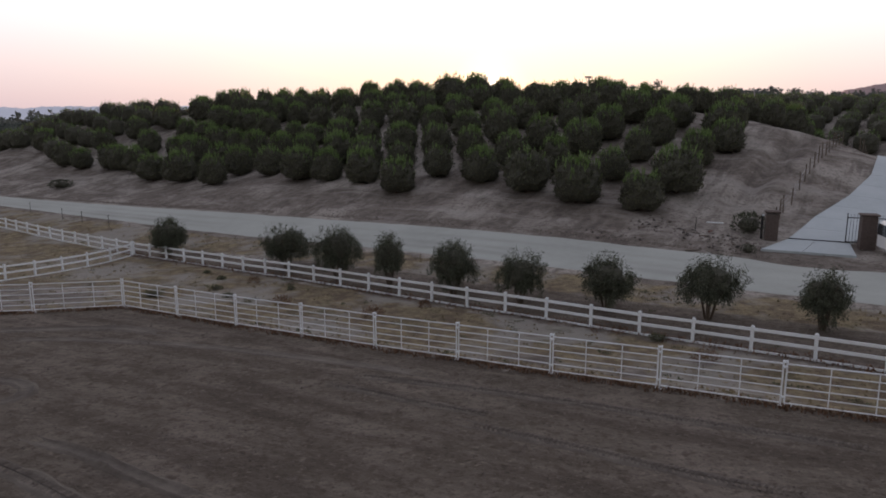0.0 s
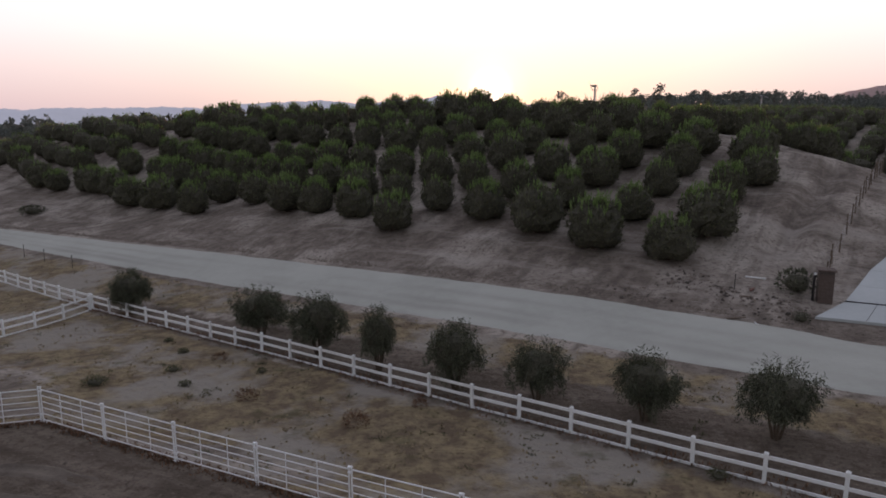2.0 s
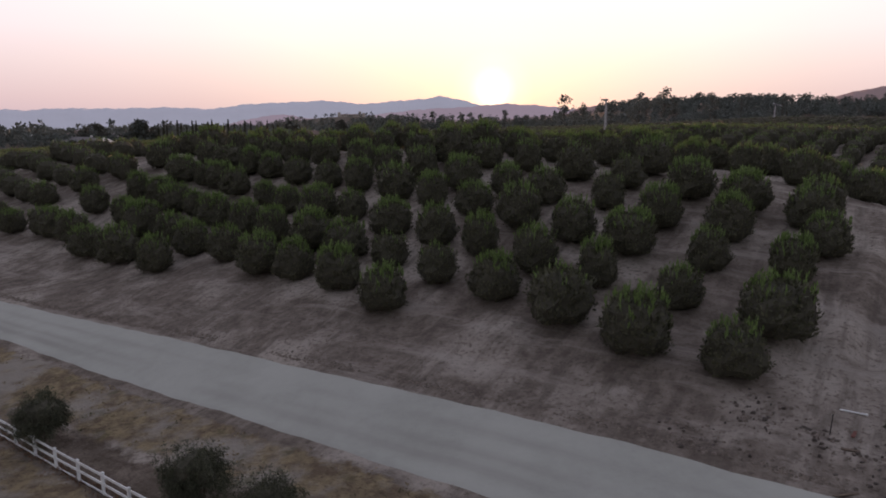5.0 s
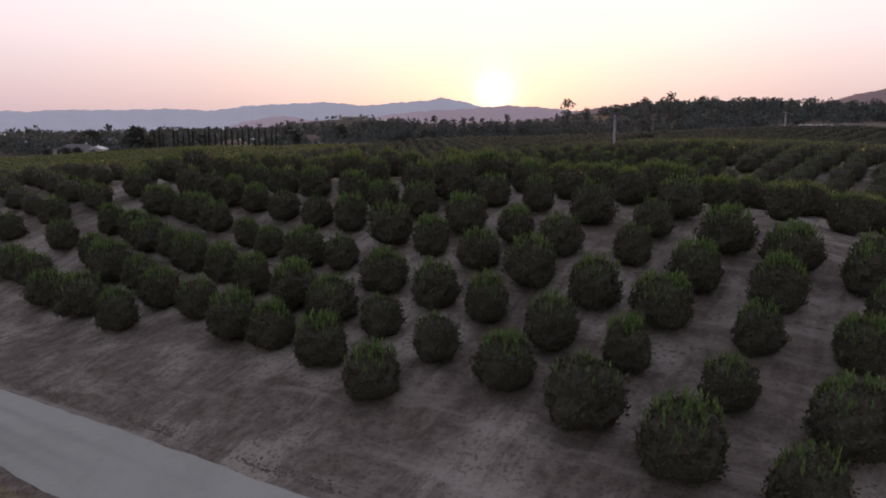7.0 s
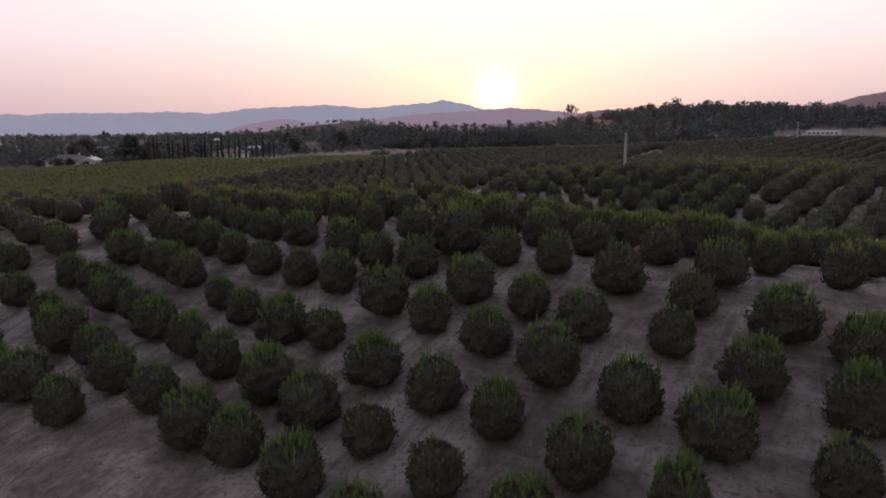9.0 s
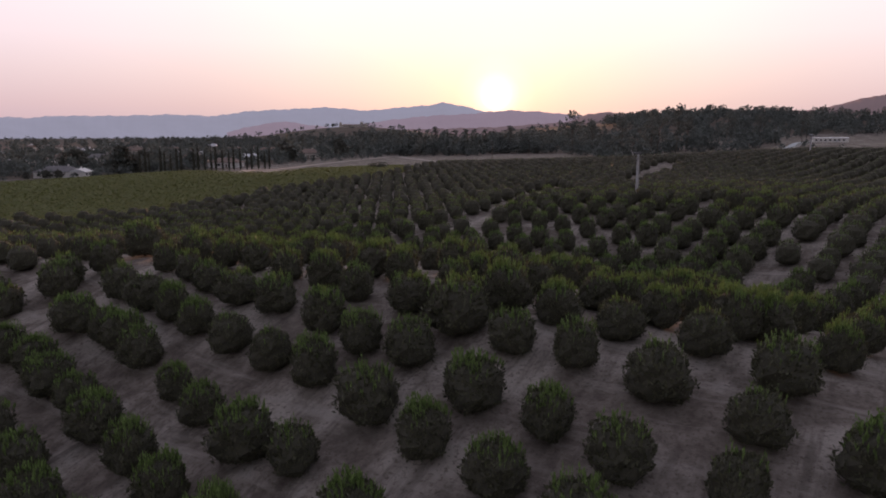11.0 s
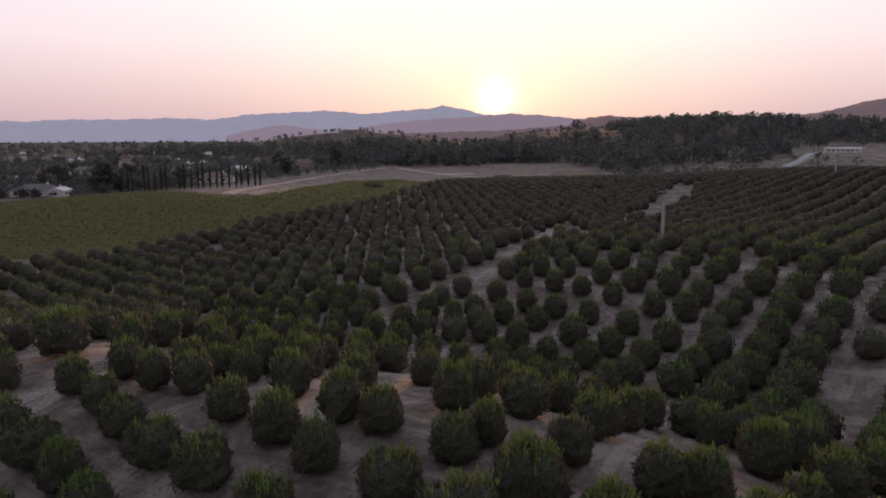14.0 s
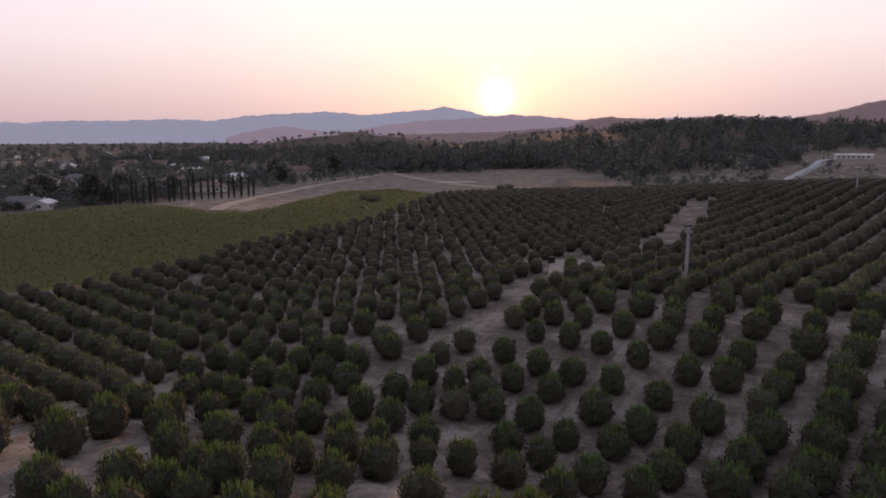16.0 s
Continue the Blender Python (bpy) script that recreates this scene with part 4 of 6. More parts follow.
# ---- far trees ----
def clump_tree(seed, clumps, quads, spread, low, high, leaf, trunk_r=0.012, drop=0.0, sides=5, limbs=1):
    """A tree one metre high and about spread wide: tapered trunk, limbs, and loose clumps of leaf sprays with gaps."""
    rng = np.random.default_rng(seed)
    verts, faces, slots = [], [], []

    def stick(a, b, r, r2):
        a, b = np.array(a, float), np.array(b, float)
        base = len(verts)
        for p, q in ((a, r), (b, r2)):
            for k in range(sides):
                verts.append(p + np.array([math.cos(k * 6.283 / sides) * q, math.sin(k * 6.283 / sides) * q, 0]))
        for k in range(sides):
            faces.append((base + k, base + (k + 1) % sides, base + sides + (k + 1) % sides, base + sides + k))
            slots.append(0)

    lean = rng.normal(size=2) * 0.04
    top = np.array([lean[0], lean[1], high * 0.9])
    stick((0, 0, -0.03), top, trunk_r, trunk_r * 0.35)
    points, ways = [], []
    for c in range(clumps):
        h = rng.uniform(low, high)
        span = spread * 0.5 * math.sin(math.pi * min(1, max(0.08, (h - low * 0.6) / (high - low * 0.6) * 0.9 + 0.05))) ** 0.7
        a = rng.uniform(0, 6.28)
        r = span * rng.uniform(0.1, 1.0)
        centre = np.array([math.cos(a) * r + lean[0] * h, math.sin(a) * r + lean[1] * h, h])
        if c % limbs == 0:
            stick(top * (h * 0.75 / max(h, 0.01)) * min(1, h), centre, trunk_r * 0.35, trunk_r * 0.12)
        size = spread * rng.uniform(0.10, 0.2)
        for k in range(quads):
            d = rng.normal(size=3)
            d /= np.linalg.norm(d)
            points.append(centre + d * size * np.array([1, 1, 0.75]) * rng.uniform(0.5, 1.0))
            ways.append(d)
    v = leaf_quads(np.array(points), np.array(ways), rng, leaf, leaf * 0.7, droop=drop)
    base = len(verts)
    verts = np.concatenate([np.array(verts), v])
    faces = np.concatenate([np.array(faces), base + np.arange(len(v)).reshape(-1, 4)])
    return verts, faces, np.concatenate([np.array(slots), np.ones(len(v) // 4)]).astype(np.int32)


def gum_thing(x, y, tall, k):
    v, f, s = clump_tree(300 + k, 20, 30, (0.52, 0.36, 0.42)[k % 3], (0.45, 0.3, 0.38)[k % 3], 0.97, 0.045, drop=0.4)
    tree = thing("eucalyptus_tree", Matrix.LocRotScale((x, y, at_ground(x, y)), Euler((0, 0, k * 1.3)), (tall, tall, tall)), "tall open-crowned eucalyptus tree at the field edge", "tree", "eucalyptus belt")
    wood, green = s == 0, s == 1
    used = f[wood].max() + 1
    part("trunk", mesh_of("trunk", v[:used], f[wood], FAR_BARK), None, tree)
    part("crown", mesh_of("crown", v[used:], f[green] - used, FAR_LEAF), None, tree)


for k, (x, y, tall) in enumerate([(119, 704, 43), (195, 634, 43.5), (173, 632, 41), (291, 612, 26.5), (254, 606, 26), (228, 612, 32), (181, 640, 37), (163, 598, 34), (238, 625, 29), (300, 622, 25),
                                  (272, 640, 24), (142, 720, 34), (92, 721, 22), (64, 770, 30), (-14, 800, 29), (-64, 818, 27), (210, 652, 33), (330, 690, 25), (150, 640, 33), (352, 720, 25)]):
    gum_thing(x, y, tall, k)


THIN_ROUNDS = [clump_tree(260 + k, 11, 9, 0.95, 0.22, 0.94, 0.20, sides=3, limbs=4) for k in range(5)]
THIN_GUMS = [clump_tree(280 + k, 20, 8, (0.30, 0.38, 0.34)[k % 3], (0.12, 0.3, 0.2)[k % 3], 0.98, 0.085, drop=0.5, sides=3, limbs=4) for k in range(6)]


def belt_front(x):
    """Where the woods begin behind orchard, clearings and drive."""
    return np.interp(x, [-120, -40, 25, 40, 112, 125, 155, 165, 205, 213, 262, 290, 420, 520, 720], [690, 690, 690, 755, 755, 575, 575, 650, 650, 560, 600, 680, 720, 760, 760])


def belt():
    rng = np.random.default_rng(77)
    tall, low = [], []
    # dense belt behind the orchard and the pale field
    for k in range(640):
        x = rng.uniform(-110, 700)
        tall.append((x, float(belt_front(x)) + rng.uniform(0, 1) ** 1.3 * 230, 0, (12 + 15 * rng.uniform(0, 1) ** 1.7) * float(np.interp(x, [0, 130, 175, 280, 340], [1.0, 0.9, 0.64, 0.56, 0.66]))))
    for k in range(560):
        x = rng.uniform(-110, 700)
        low.append((x, float(belt_front(x)) - 8 + rng.uniform(0, 1) ** 1.5 * 190, 0, rng.uniform(6, 12)))
    # scrub and low trees between orchard and belt
    for k in range(110):
        x, y = rng.uniform(105, 270), rng.uniform(450, 560)
        if x < 196 + 0.55 * (y - 490) - 8 or x > 196 + 0.55 * (y - 490) + 12:
            low.append((x, y, 0, rng.uniform(2.5, 5.5)))
    for k in range(430):
        low.append((rng.uniform(-60, 460), rng.uniform(840, 1180), 0, rng.uniform(9, 16)))
    # belt going on to the left, further off
    for k in range(360):
        x = rng.uniform(-460, -60)
        y = 860 - 0.35 * (x + 60) + rng.uniform(0, 300)
        tall.append((x, y, 0, rng.uniform(14, 29) * float(np.interp(x, [-260, -120], [0.62, 1.0]))))
        x = rng.uniform(-460, -40)
        low.append((x, 780 - 0.35 * (x + 60) + rng.uniform(0, 300), 0, rng.uniform(7, 13)))
    return [(x, y, t * 1.35, t) for x, y, w, t in tall], [(x, y, t * 1.2, t) for x, y, w, t in low]


TALL_BELT, LOW_BELT = belt()
tree_stuff("eucalyptus_belt", TALL_BELT, THIN_GUMS, "dense belt of tall grey-green eucalyptus trees", [FAR_BARK, FAR_LEAF], "woods")
tree_stuff("belt_undergrowth", LOW_BELT, THIN_ROUNDS, "lower broad trees under the eucalyptus belt", [FAR_BARK, FAR_LEAF], "woods")


def far_woods():
    rng = np.random.default_rng(78)
    near, far = [], []
    for k in range(3000):
        d = 330 * (3600 / 330) ** (rng.uniform(0, 1) ** 1.25)
        a = radians(rng.uniform(-48, 44))
        x, y = d * math.sin(a), 84 + d * math.cos(a)
        if y < 392 + 0.25 * abs(x + 150) * (x > -150):
            continue
        if d < 1150 and x > np.interp(y, [480, 518, 603, 660, 900], [-130, -113, -94, -62, -40]):
            continue
        if -235 < x < -165 and y < 412 or -165 < x < -95 and y < 475:
            continue
        if d < 900 and any(abs(x - hx) < 15 and -12 < hy - y < 45 for hx, hy in HOMES):
            continue
        t = rng.uniform(3, 7.5) * (1.0 + 0.7 * (d > 900) + 0.5 * (rng.uniform() < 0.15))
        (near if d < 900 else far).append((x, y, t * 1.1, t))
    for k in range(150):
        x, y = rng.uniform(-245, -112), rng.uniform(378, 480)
        row = float(np.interp(x, [-160, -103], [398, 438]))
        if -162 < x < -100 and y < row + 9 or any(abs(x - hx) < 15 and -10 < hy - y < 24 for hx, hy in HOMES) or x > np.interp(y, [430, 480], [-150, -128]):
            continue
        t = rng.uniform(2.5, 6)
        near.append((x, y, t * 1.3, t))
    # gardens thick with trees round the nearer houses
    for k in range(620):
        x, y = rng.uniform(-420, -118), rng.uniform(430, 800)
        if x > np.interp(y, [430, 480, 518, 603, 660, 900], [-165, -130, -113, -94, -62, -40]) or any(abs(x - hx) < 12 and -9 < hy - y < 32 for hx, hy in HOMES):
            continue
        t = rng.uniform(4, 9)
        near.append((x, y, t * 1.2, t))
    return near, far


HOMES = [(-206, 404), (-258, 504), (-236, 520), (-145, 488), (-185, 536), (-130, 660), (-182, 748), (-334, 862), (-517, 875), (-473, 904), (-444, 930), (-368, 864), (-300, 700), (-360, 720), (-420, 760), (-330, 640), (-400, 650), (-282, 780),
         (-380, 600), (-440, 690), (-480, 780), (-340, 480), (-300, 440), (-390, 540), (-262, 640), (-270, 575), (-230, 690), (-215, 610), (-160, 590)]
NEAR_WOODS, FAR_WOODS = far_woods()
tree_stuff("valley_trees", NEAR_WOODS, THIN_ROUNDS, "broad dark trees between the valley houses", [FAR_BARK, FAR_LEAF], "woods")
SPARSE = [clump_tree(290 + k, 6, 6, 1.0, 0.2, 0.92, 0.30, sides=3, limbs=3) for k in range(5)]
tree_stuff("distant_woods", FAR_WOODS, SPARSE, "distant wooded valley floor", [FAR_BARK, FAR_LEAF], "woods")
# clumps by the houses and hedges beside the pale field
GARDEN = [(-232, 452, 12), (-206, 468, 11), (-150, 412, 9), (-176, 416, 13), (-182, 420, 12), (-118, 560, 14), (-128, 590, 17), (-96, 560, 9), (-105, 540, 8), (-86, 582, 8), (-70, 600, 7), (-62, 612, 7), (-112, 640, 15), (-150, 640, 16),
          (-140, 700, 17), (-240, 420, 10), (-262, 440, 12), (-222, 398, 9), (-208, 392, 8), (-246, 396, 11), (-160, 470, 12), (-196, 500, 13), (-300, 520, 15), (-330, 560, 14), (-285, 600, 15)]
GARDEN += [(-112 + 5.2 * k + 1.5 * math.sin(k * 2.3), 516 + 22 * k if k < 4 else 604 + 9 * (k - 4), 4 + 1.2 * math.sin(k * 1.7)) for k in range(11)]
tree_stuff("garden_trees", [(x, y, t * 1.0, t) for x, y, t in GARDEN], THIN_ROUNDS, "dark garden trees round the houses", [FAR_BARK, FAR_LEAF], "woods")


def round_tree(x, y, tall, spread, seed):
    """A full rounded shade tree with a dense crown on a short trunk."""
    v, f, s = clump_tree(seed, 60, 22, spread, 0.22, 0.94, 0.11, trunk_r=0.03, sides=6, limbs=6)
    tree = thing("shade_tree", Matrix.LocRotScale((x, y, at_ground(x, y)), Euler((0, 0, seed)), (tall, tall, tall)), "large dark rounded shade tree between the valley houses", "tree", "trees between the houses")
    wood, green = s == 0, s == 1
    used = f[wood].max() + 1
    part("trunk", mesh_of("trunk", v[:used], f[wood], FAR_BARK), None, tree)
    part("crown", mesh_of("crown", v[used:], f[green] - used, SHADE_LEAF), None, tree)


for k, (x, y, tall, spread) in enumerate([(-216, 438, 13.0, 1.15), (-178, 416, 15.0, 0.70), (-204, 389, 4.0, 1.3), (-197, 387, 4.4, 1.3), (-212, 386, 3.6, 1.4), (-172, 420, 8, 0.9), (-240, 470, 9, 1.1), (-160, 470, 10, 1.0), (-128, 590, 15, 0.9), (-140, 630, 14, 1.0), (-118, 560, 11, 1.0), (-96, 640, 16, 0.8), (-262, 455, 9, 1.1), (-205, 500, 10, 1.1)]):
    round_tree(x, y, tall, spread, 400 + k)


# ---- cypress row ----
def cypress_mesh(seed):
    rng = np.random.default_rng(seed)
    n = 420
    h = rng.uniform(0.05, 1.0, n)
    r = 0.042 * np.minimum(1, 2.2 * (1 - h) + 0.12) * np.minimum(1, 4 * h + 0.3)
    a = rng.uniform(0, 6.28, n)
    p = np.stack([np.cos(a) * r, np.sin(a) * r, h], 1)
    d = np.stack([np.cos(a), np.sin(a), 0.8 + 0 * a], 1)
    d /= np.linalg.norm(d, axis=1)[:, None]
    v = leaf_quads(p, d, rng, 0.06, 0.035, upright=1.2)
    core_v, core_f = crown_core(rng, 0.075, 0.95, 6, 7, 0.9)
    core_v[:, 2] += 0.5
    return mesh_of("crown", np.concatenate([core_v, v]), np.concatenate([core_f, len(core_v) + np.arange(len(v)).reshape(-1, 4)]).tolist(), CYPRESS_LEAF)


CYPRESS = [cypress_mesh(k) for k in range(4)]
CYPRESS_TRUNK = bpy.data.meshes.new("trunk")
bm = shape((rod, (0, 0, -0.03), (0, 0, 0.2), 0.02, 0.014, 6))
bm.to_mesh(CYPRESS_TRUNK)
bm.free()
CYPRESS_TRUNK.materials.append(BARK)
for k in range(24):
    q = k / 23
    x, y = -160 + 57 * q + 0.4 * math.sin(k * 2.1), 398 + 40 * q * q
    if k in (3, 9):
        continue
    tall = 11.5 + 1.6 * math.sin(k * 1.9)
    tree = thing("cypress_tree", Matrix.LocRotScale((x, y, at_ground(x, y)), Euler((0, 0, k * 1.1)), (tall * 0.85, tall * 0.85, tall)), "slim dark columnar cypress tree in a row", "tree", "cypress row")
    part("trunk", CYPRESS_TRUNK, None, tree)
    part("crown", CYPRESS[k % 4], None, tree)


# ---- houses in the valley ----
def house(x, y, turn, long, deep, high, walls, roofs, hip=True, label="single-storey stucco house with tiled roof among trees", storeys=1):
    home = thing("house", pose(x, y, at_ground(x, y), 0, 0, turn), label, "house", "valley houses")
    part("wall", shape((box, (long, deep, high + 1.0), (0, 0, high / 2 - 0.5))), walls, home)
    top = high + min(long, deep) * 0.24
    l, d = long / 2 + 0.6, deep / 2 + 0.6
    ridge = (long - deep) / 2 if hip else long / 2 + 0.5
    ridge = max(ridge, 0.5)
    v = [(-l, -d, high), (l, -d, high), (l, d, high), (-l, d, high), (-ridge, 0, top), (ridge, 0, top), (-l, -d, high - 0.25), (l, -d, high - 0.25), (l, d, high - 0.25), (-l, d, high - 0.25)]
    f = [(0, 1, 5, 4), (2, 3, 4, 5), (1, 2, 5), (3, 0, 4), (6, 7, 1, 0), (7, 8, 2, 1), (8, 9, 3, 2), (9, 6, 0, 3), (9, 8, 7, 6)]
    roof = part("roof", mesh_of("roof", v, f, roofs), None, home)
    part("chimney", shape((box, (0.9, 0.7, 2.0), (long * 0.22, 0.6, top - 0.2), None, 0.04)), walls, roof)
    for level in range(storeys):
        z = 1.5 + 2.9 * level
        count = max(2, int(long / 4.5))
        for k in range(count):
            px = -long / 2 + (k + 0.5) * long / count
            if level == 0 and k == count // 2:
                part("door", shape((box, (1.1, 0.12, 2.1), (px, -deep / 2 - 0.02, 1.05), None, 0.02)), WOOD, home)
                continue
            pane = part("window", shape((box, (1.7, 0.10, 1.3), (px, -deep / 2 - 0.02, z + 0.15), None, 0.02)), WINDOW, home)
            part("frame", shape((box, (1.9, 0.08, 0.10), (px, -deep / 2 - 0.05, z + 0.85)), (box, (1.9, 0.08, 0.10), (px, -deep / 2 - 0.05, z - 0.55)), (box, (0.10, 0.08, 1.4), (px - 0.9, -deep / 2 - 0.05, z + 0.15)),
                                (box, (0.10, 0.08, 1.4), (px + 0.9, -deep / 2 - 0.05, z + 0.15))), WHITE_WALL, pane)
        for s in (-1, 1):
            part("window", shape((box, (0.10, 1.6, 1.3), (s * (long / 2 + 0.02), 0.3, z + 0.15), None, 0.02)), WINDOW, home)


GREY_LABEL = "large white house with grey shingle roof below the vineyard"
house(-206, 404, 12, 21, 12, 3.2, WHITE_WALL, GREY_ROOF, True, GREY_LABEL)
house(-190, 396, 100, 11, 7, 3.0, WHITE_WALL, METAL_ROOF, False, "white garage wing with pale metal gable roof")
house(-258, 504, 8, 20, 12, 5.8, WHITE_WALL, TILE_ROOF, True, "white two-storey house with brown tile roof", 2)
house(-236, 520, 95, 14, 9, 5.6, WHITE_WALL, GREY_ROOF, False, "tall white gabled house beside dark trees", 2)
house(-145, 488, -6, 20, 11, 3.4, WHITE_WALL, TILE_ROOF, True, "white house with red-brown tile roof behind cypresses")
house(-185, 536, 10, 22, 12, 3.4, STUCCO, TILE_ROOF)
house(-130, 660, 14, 30, 15, 4.2, STUCCO, TILE_ROOF, True, "wide stucco house with brown roof by the pale field")
house(-182, 748, 5, 34, 16, 4.0, STUCCO, TILE_ROOF)
RNG = random.Random(12)
for x, y in ((-334, 862), (-517, 875), (-473, 904), (-444, 930), (-368, 864), (-300, 700), (-360, 720), (-420, 760), (-330, 640), (-400, 650), (-282, 780), (-560, 1010), (-640, 1080), (-600, 940), (-690, 1180), (-766, 1323), (-500, 1100),
             (-430, 1040), (-380, 600), (-440, 690), (-480, 780), (-340, 480), (-300, 440), (-390, 540), (-620, 1300), (-840, 1420), (-530, 1240), (-262, 640), (-270, 575), (-230, 690), (-215, 610), (-160, 590), (-300, 520), (-420, 590), (-350, 800), (-250, 840), (-200, 830), (-310, 930), (-410, 850), (-560, 830), (-500, 690), (-360, 1000), (-280, 1020), (-240, 930), (-700, 1020), (-660, 900), (-460, 1200), (-340, 1150)):
    house(x, y, RNG.uniform(-25, 25), RNG.uniform(12, 20), RNG.uniform(8, 12), RNG.choice((3.3, 3.3, 5.8)), RNG.choice((STUCCO, WHITE_WALL, WHITE_WALL)), RNG.choice((TILE_ROOF, GREY_ROOF, TILE_ROOF, METAL_ROOF)), RNG.random() < 0.6)


# ---- long building, drive and rail on the far rise ----
def long_building(x, y, turn):
    home = thing("farm_building", pose(x, y, at_ground(x, y), 0, 0, turn), "long low white building with pale metal roof", "building")
    home.scale = (0.62, 0.8, 0.75)
    part("wall", shape((box, (42, 11, 5.6), (0, 0, 1.8))), WHITE_WALL, home)
    v = [(-21.6, -6, 4.5), (21.6, -6, 4.5), (21.6, 6, 5.3), (-21.6, 6, 5.3), (-21.6, -6, 4.2), (21.6, -6, 4.2), (21.6, 6, 5.0), (-21.6, 6, 5.0)]
    part("roof", mesh_of("roof", v, [(0, 1, 2, 3), (7, 6, 5, 4), (4, 5, 1, 0), (5, 6, 2, 1), (6, 7, 3, 2), (7, 4, 0, 3)], METAL_ROOF), None, home)
    for k in range(7):
        part("window", shape((box, (2.4, 0.12, 1.6), (-17 + 5.4 * k, -5.52, 2.3), None, 0.03)), WINDOW, home)
    part("door", shape((box, (3.0, 0.12, 3.0), (7.3, -5.56, 1.5), None, 0.03)), METAL_ROOF, home)


def hilltop_villa(x, y):
    home = thing("villa", pose(x, y, at_ground(x, y) - 2, 0, 0, 6) @ Matrix.Diagonal((0.9, 1.0, 0.55, 1.0)), "hilltop stucco villa with tiled roofs and towers", "house")
    part("wall", shape((box, (62, 14, 13), (0, 0, 2.5))), STUCCO, home)
    v = [(-32, -8, 9), (32, -8, 9), (32, 8, 9), (-32, 8, 9), (-26, 0, 12.5), (26, 0, 12.5)]
    part("roof", mesh_of("roof", v, [(0, 1, 5, 4), (2, 3, 4, 5), (1, 2, 5), (3, 0, 4), (3, 2, 1, 0)], TILE_ROOF), None, home)
    for px, tall, wide in ((-33, 17, 7), (18, 20, 7), (27, 15, 6)):
        tower = part("tower", shape((box, (wide, wide, tall + 4), (px, -2, tall / 2 - 2))), STUCCO, home)
        part("tower_roof", shape((rod, (px, -2, tall), (px, -2, tall + 3.2), wide * 0.72, 0.1, 4)), TILE_ROOF, tower)
    for k in range(9):
        part("window", shape((box, (2.6, 0.14, 3.0), (-24 + 6 * k, -7.03, 5.0), None, 0.03)), WINDOW, home)


hilltop_villa(-209, 1552)
long_building(321, 624, -24)
FAR_RAIL = [(222, 519), (231, 529), (245, 543), (262, 558), (282, 588), (303, 616)]


def far_rail():
    rail = thing("roadside_rail", Matrix.Translation((222, 519, at_ground(222, 519))), "white board rail beside a rising drive", "fence")
    origin = rail.matrix_world.translation
    marks = []
    for a, b in zip(FAR_RAIL, FAR_RAIL[1:]):
        marks += [Vector(a) + (Vector(b) - Vector(a)) * (k / 7) for k in range(7)]
    spots = [Vector((p.x, p.y, at_ground(p.x, p.y))) - origin for p in marks]
    for p in spots:
        part("post", shape((box, (0.25, 0.25, 1.7), (p.x, p.y, p.z + 0.75), None, 0.02)), VINYL, rail)
    for p, q in zip(spots, spots[1:]):
        for h in (0.6, 1.3):
            bm = bmesh.new()
            box(bm, ((q - p).length, 0.10, 0.32), (0, 0, 0))
            bmesh.ops.transform(bm, matrix=Matrix.Translation((p + q) / 2 + Vector((0, 0, h))) @ (q - p).to_track_quat("X", "Z").to_matrix().to_4x4(), verts=bm.verts)
            part("board", bm, VINYL, rail)


far_rail()


def strip(name, path, wide, mat, label, category, lift=0.12, joint=0.0):
    """A paved or worn strip draped along a path."""
    pts = []
    for a, b in zip(path, path[1:]):
        n = max(2, int(math.hypot(b[0] - a[0], b[1] - a[1]) / 1.5))
        pts += [(a[0] + (b[0] - a[0]) * k / n, a[1] + (b[1] - a[1]) * k / n) for k in range(n)]
    pts.append(path[-1])
    p = np.array(pts, float)
    for _ in range(6):
        p[1:-1] = (p[:-2] + 2 * p[1:-1] + p[2:]) / 4
    t = np.gradient(p, axis=0)
    t /= np.linalg.norm(t, axis=1)[:, None]
    side = np.stack([-t[:, 1], t[:, 0]], 1)
    rows = []
    for u in np.linspace(-0.5, 0.5, 7):
        q = p + side * wide * u
        rows.append(np.stack([q[:, 0], q[:, 1], ground_z(q[:, 0], q[:, 1]) + lift], 1))
    skirt_a, skirt_b = rows[0] - np.array([0, 0, lift + 0.3]), rows[-1] - np.array([0, 0, lift + 0.3])
    grid = np.stack([skirt_a, *rows, skirt_b])
    k = np.arange(grid.shape[0] * grid.shape[1]).reshape(grid.shape[:2])
    f = np.stack([k[:-1, :-1], k[1:, :-1], k[1:, 1:], k[:-1, 1:]], -1).reshape(-1, 4)
    ob = new(name, mesh_of(name, grid.reshape(-1, 3).tolist(), f[:, ::-1].tolist(), mat))
    return tagged(ob, label, category, kind="structure")


strip("road", [(206, 508), (217, 523), (227, 533), (241, 547), (258, 562), (278, 592), (299, 620)], 5.0, CONCRETE, "pale drive rising to the far building", "road", 0.25)
# ---- driveway, gate and bank ----
MORTAR = material("dark_mortar", (0.10, 0.085, 0.075), 0.95, grain=(9.0, (0.06, 0.05, 0.045), 0.6))


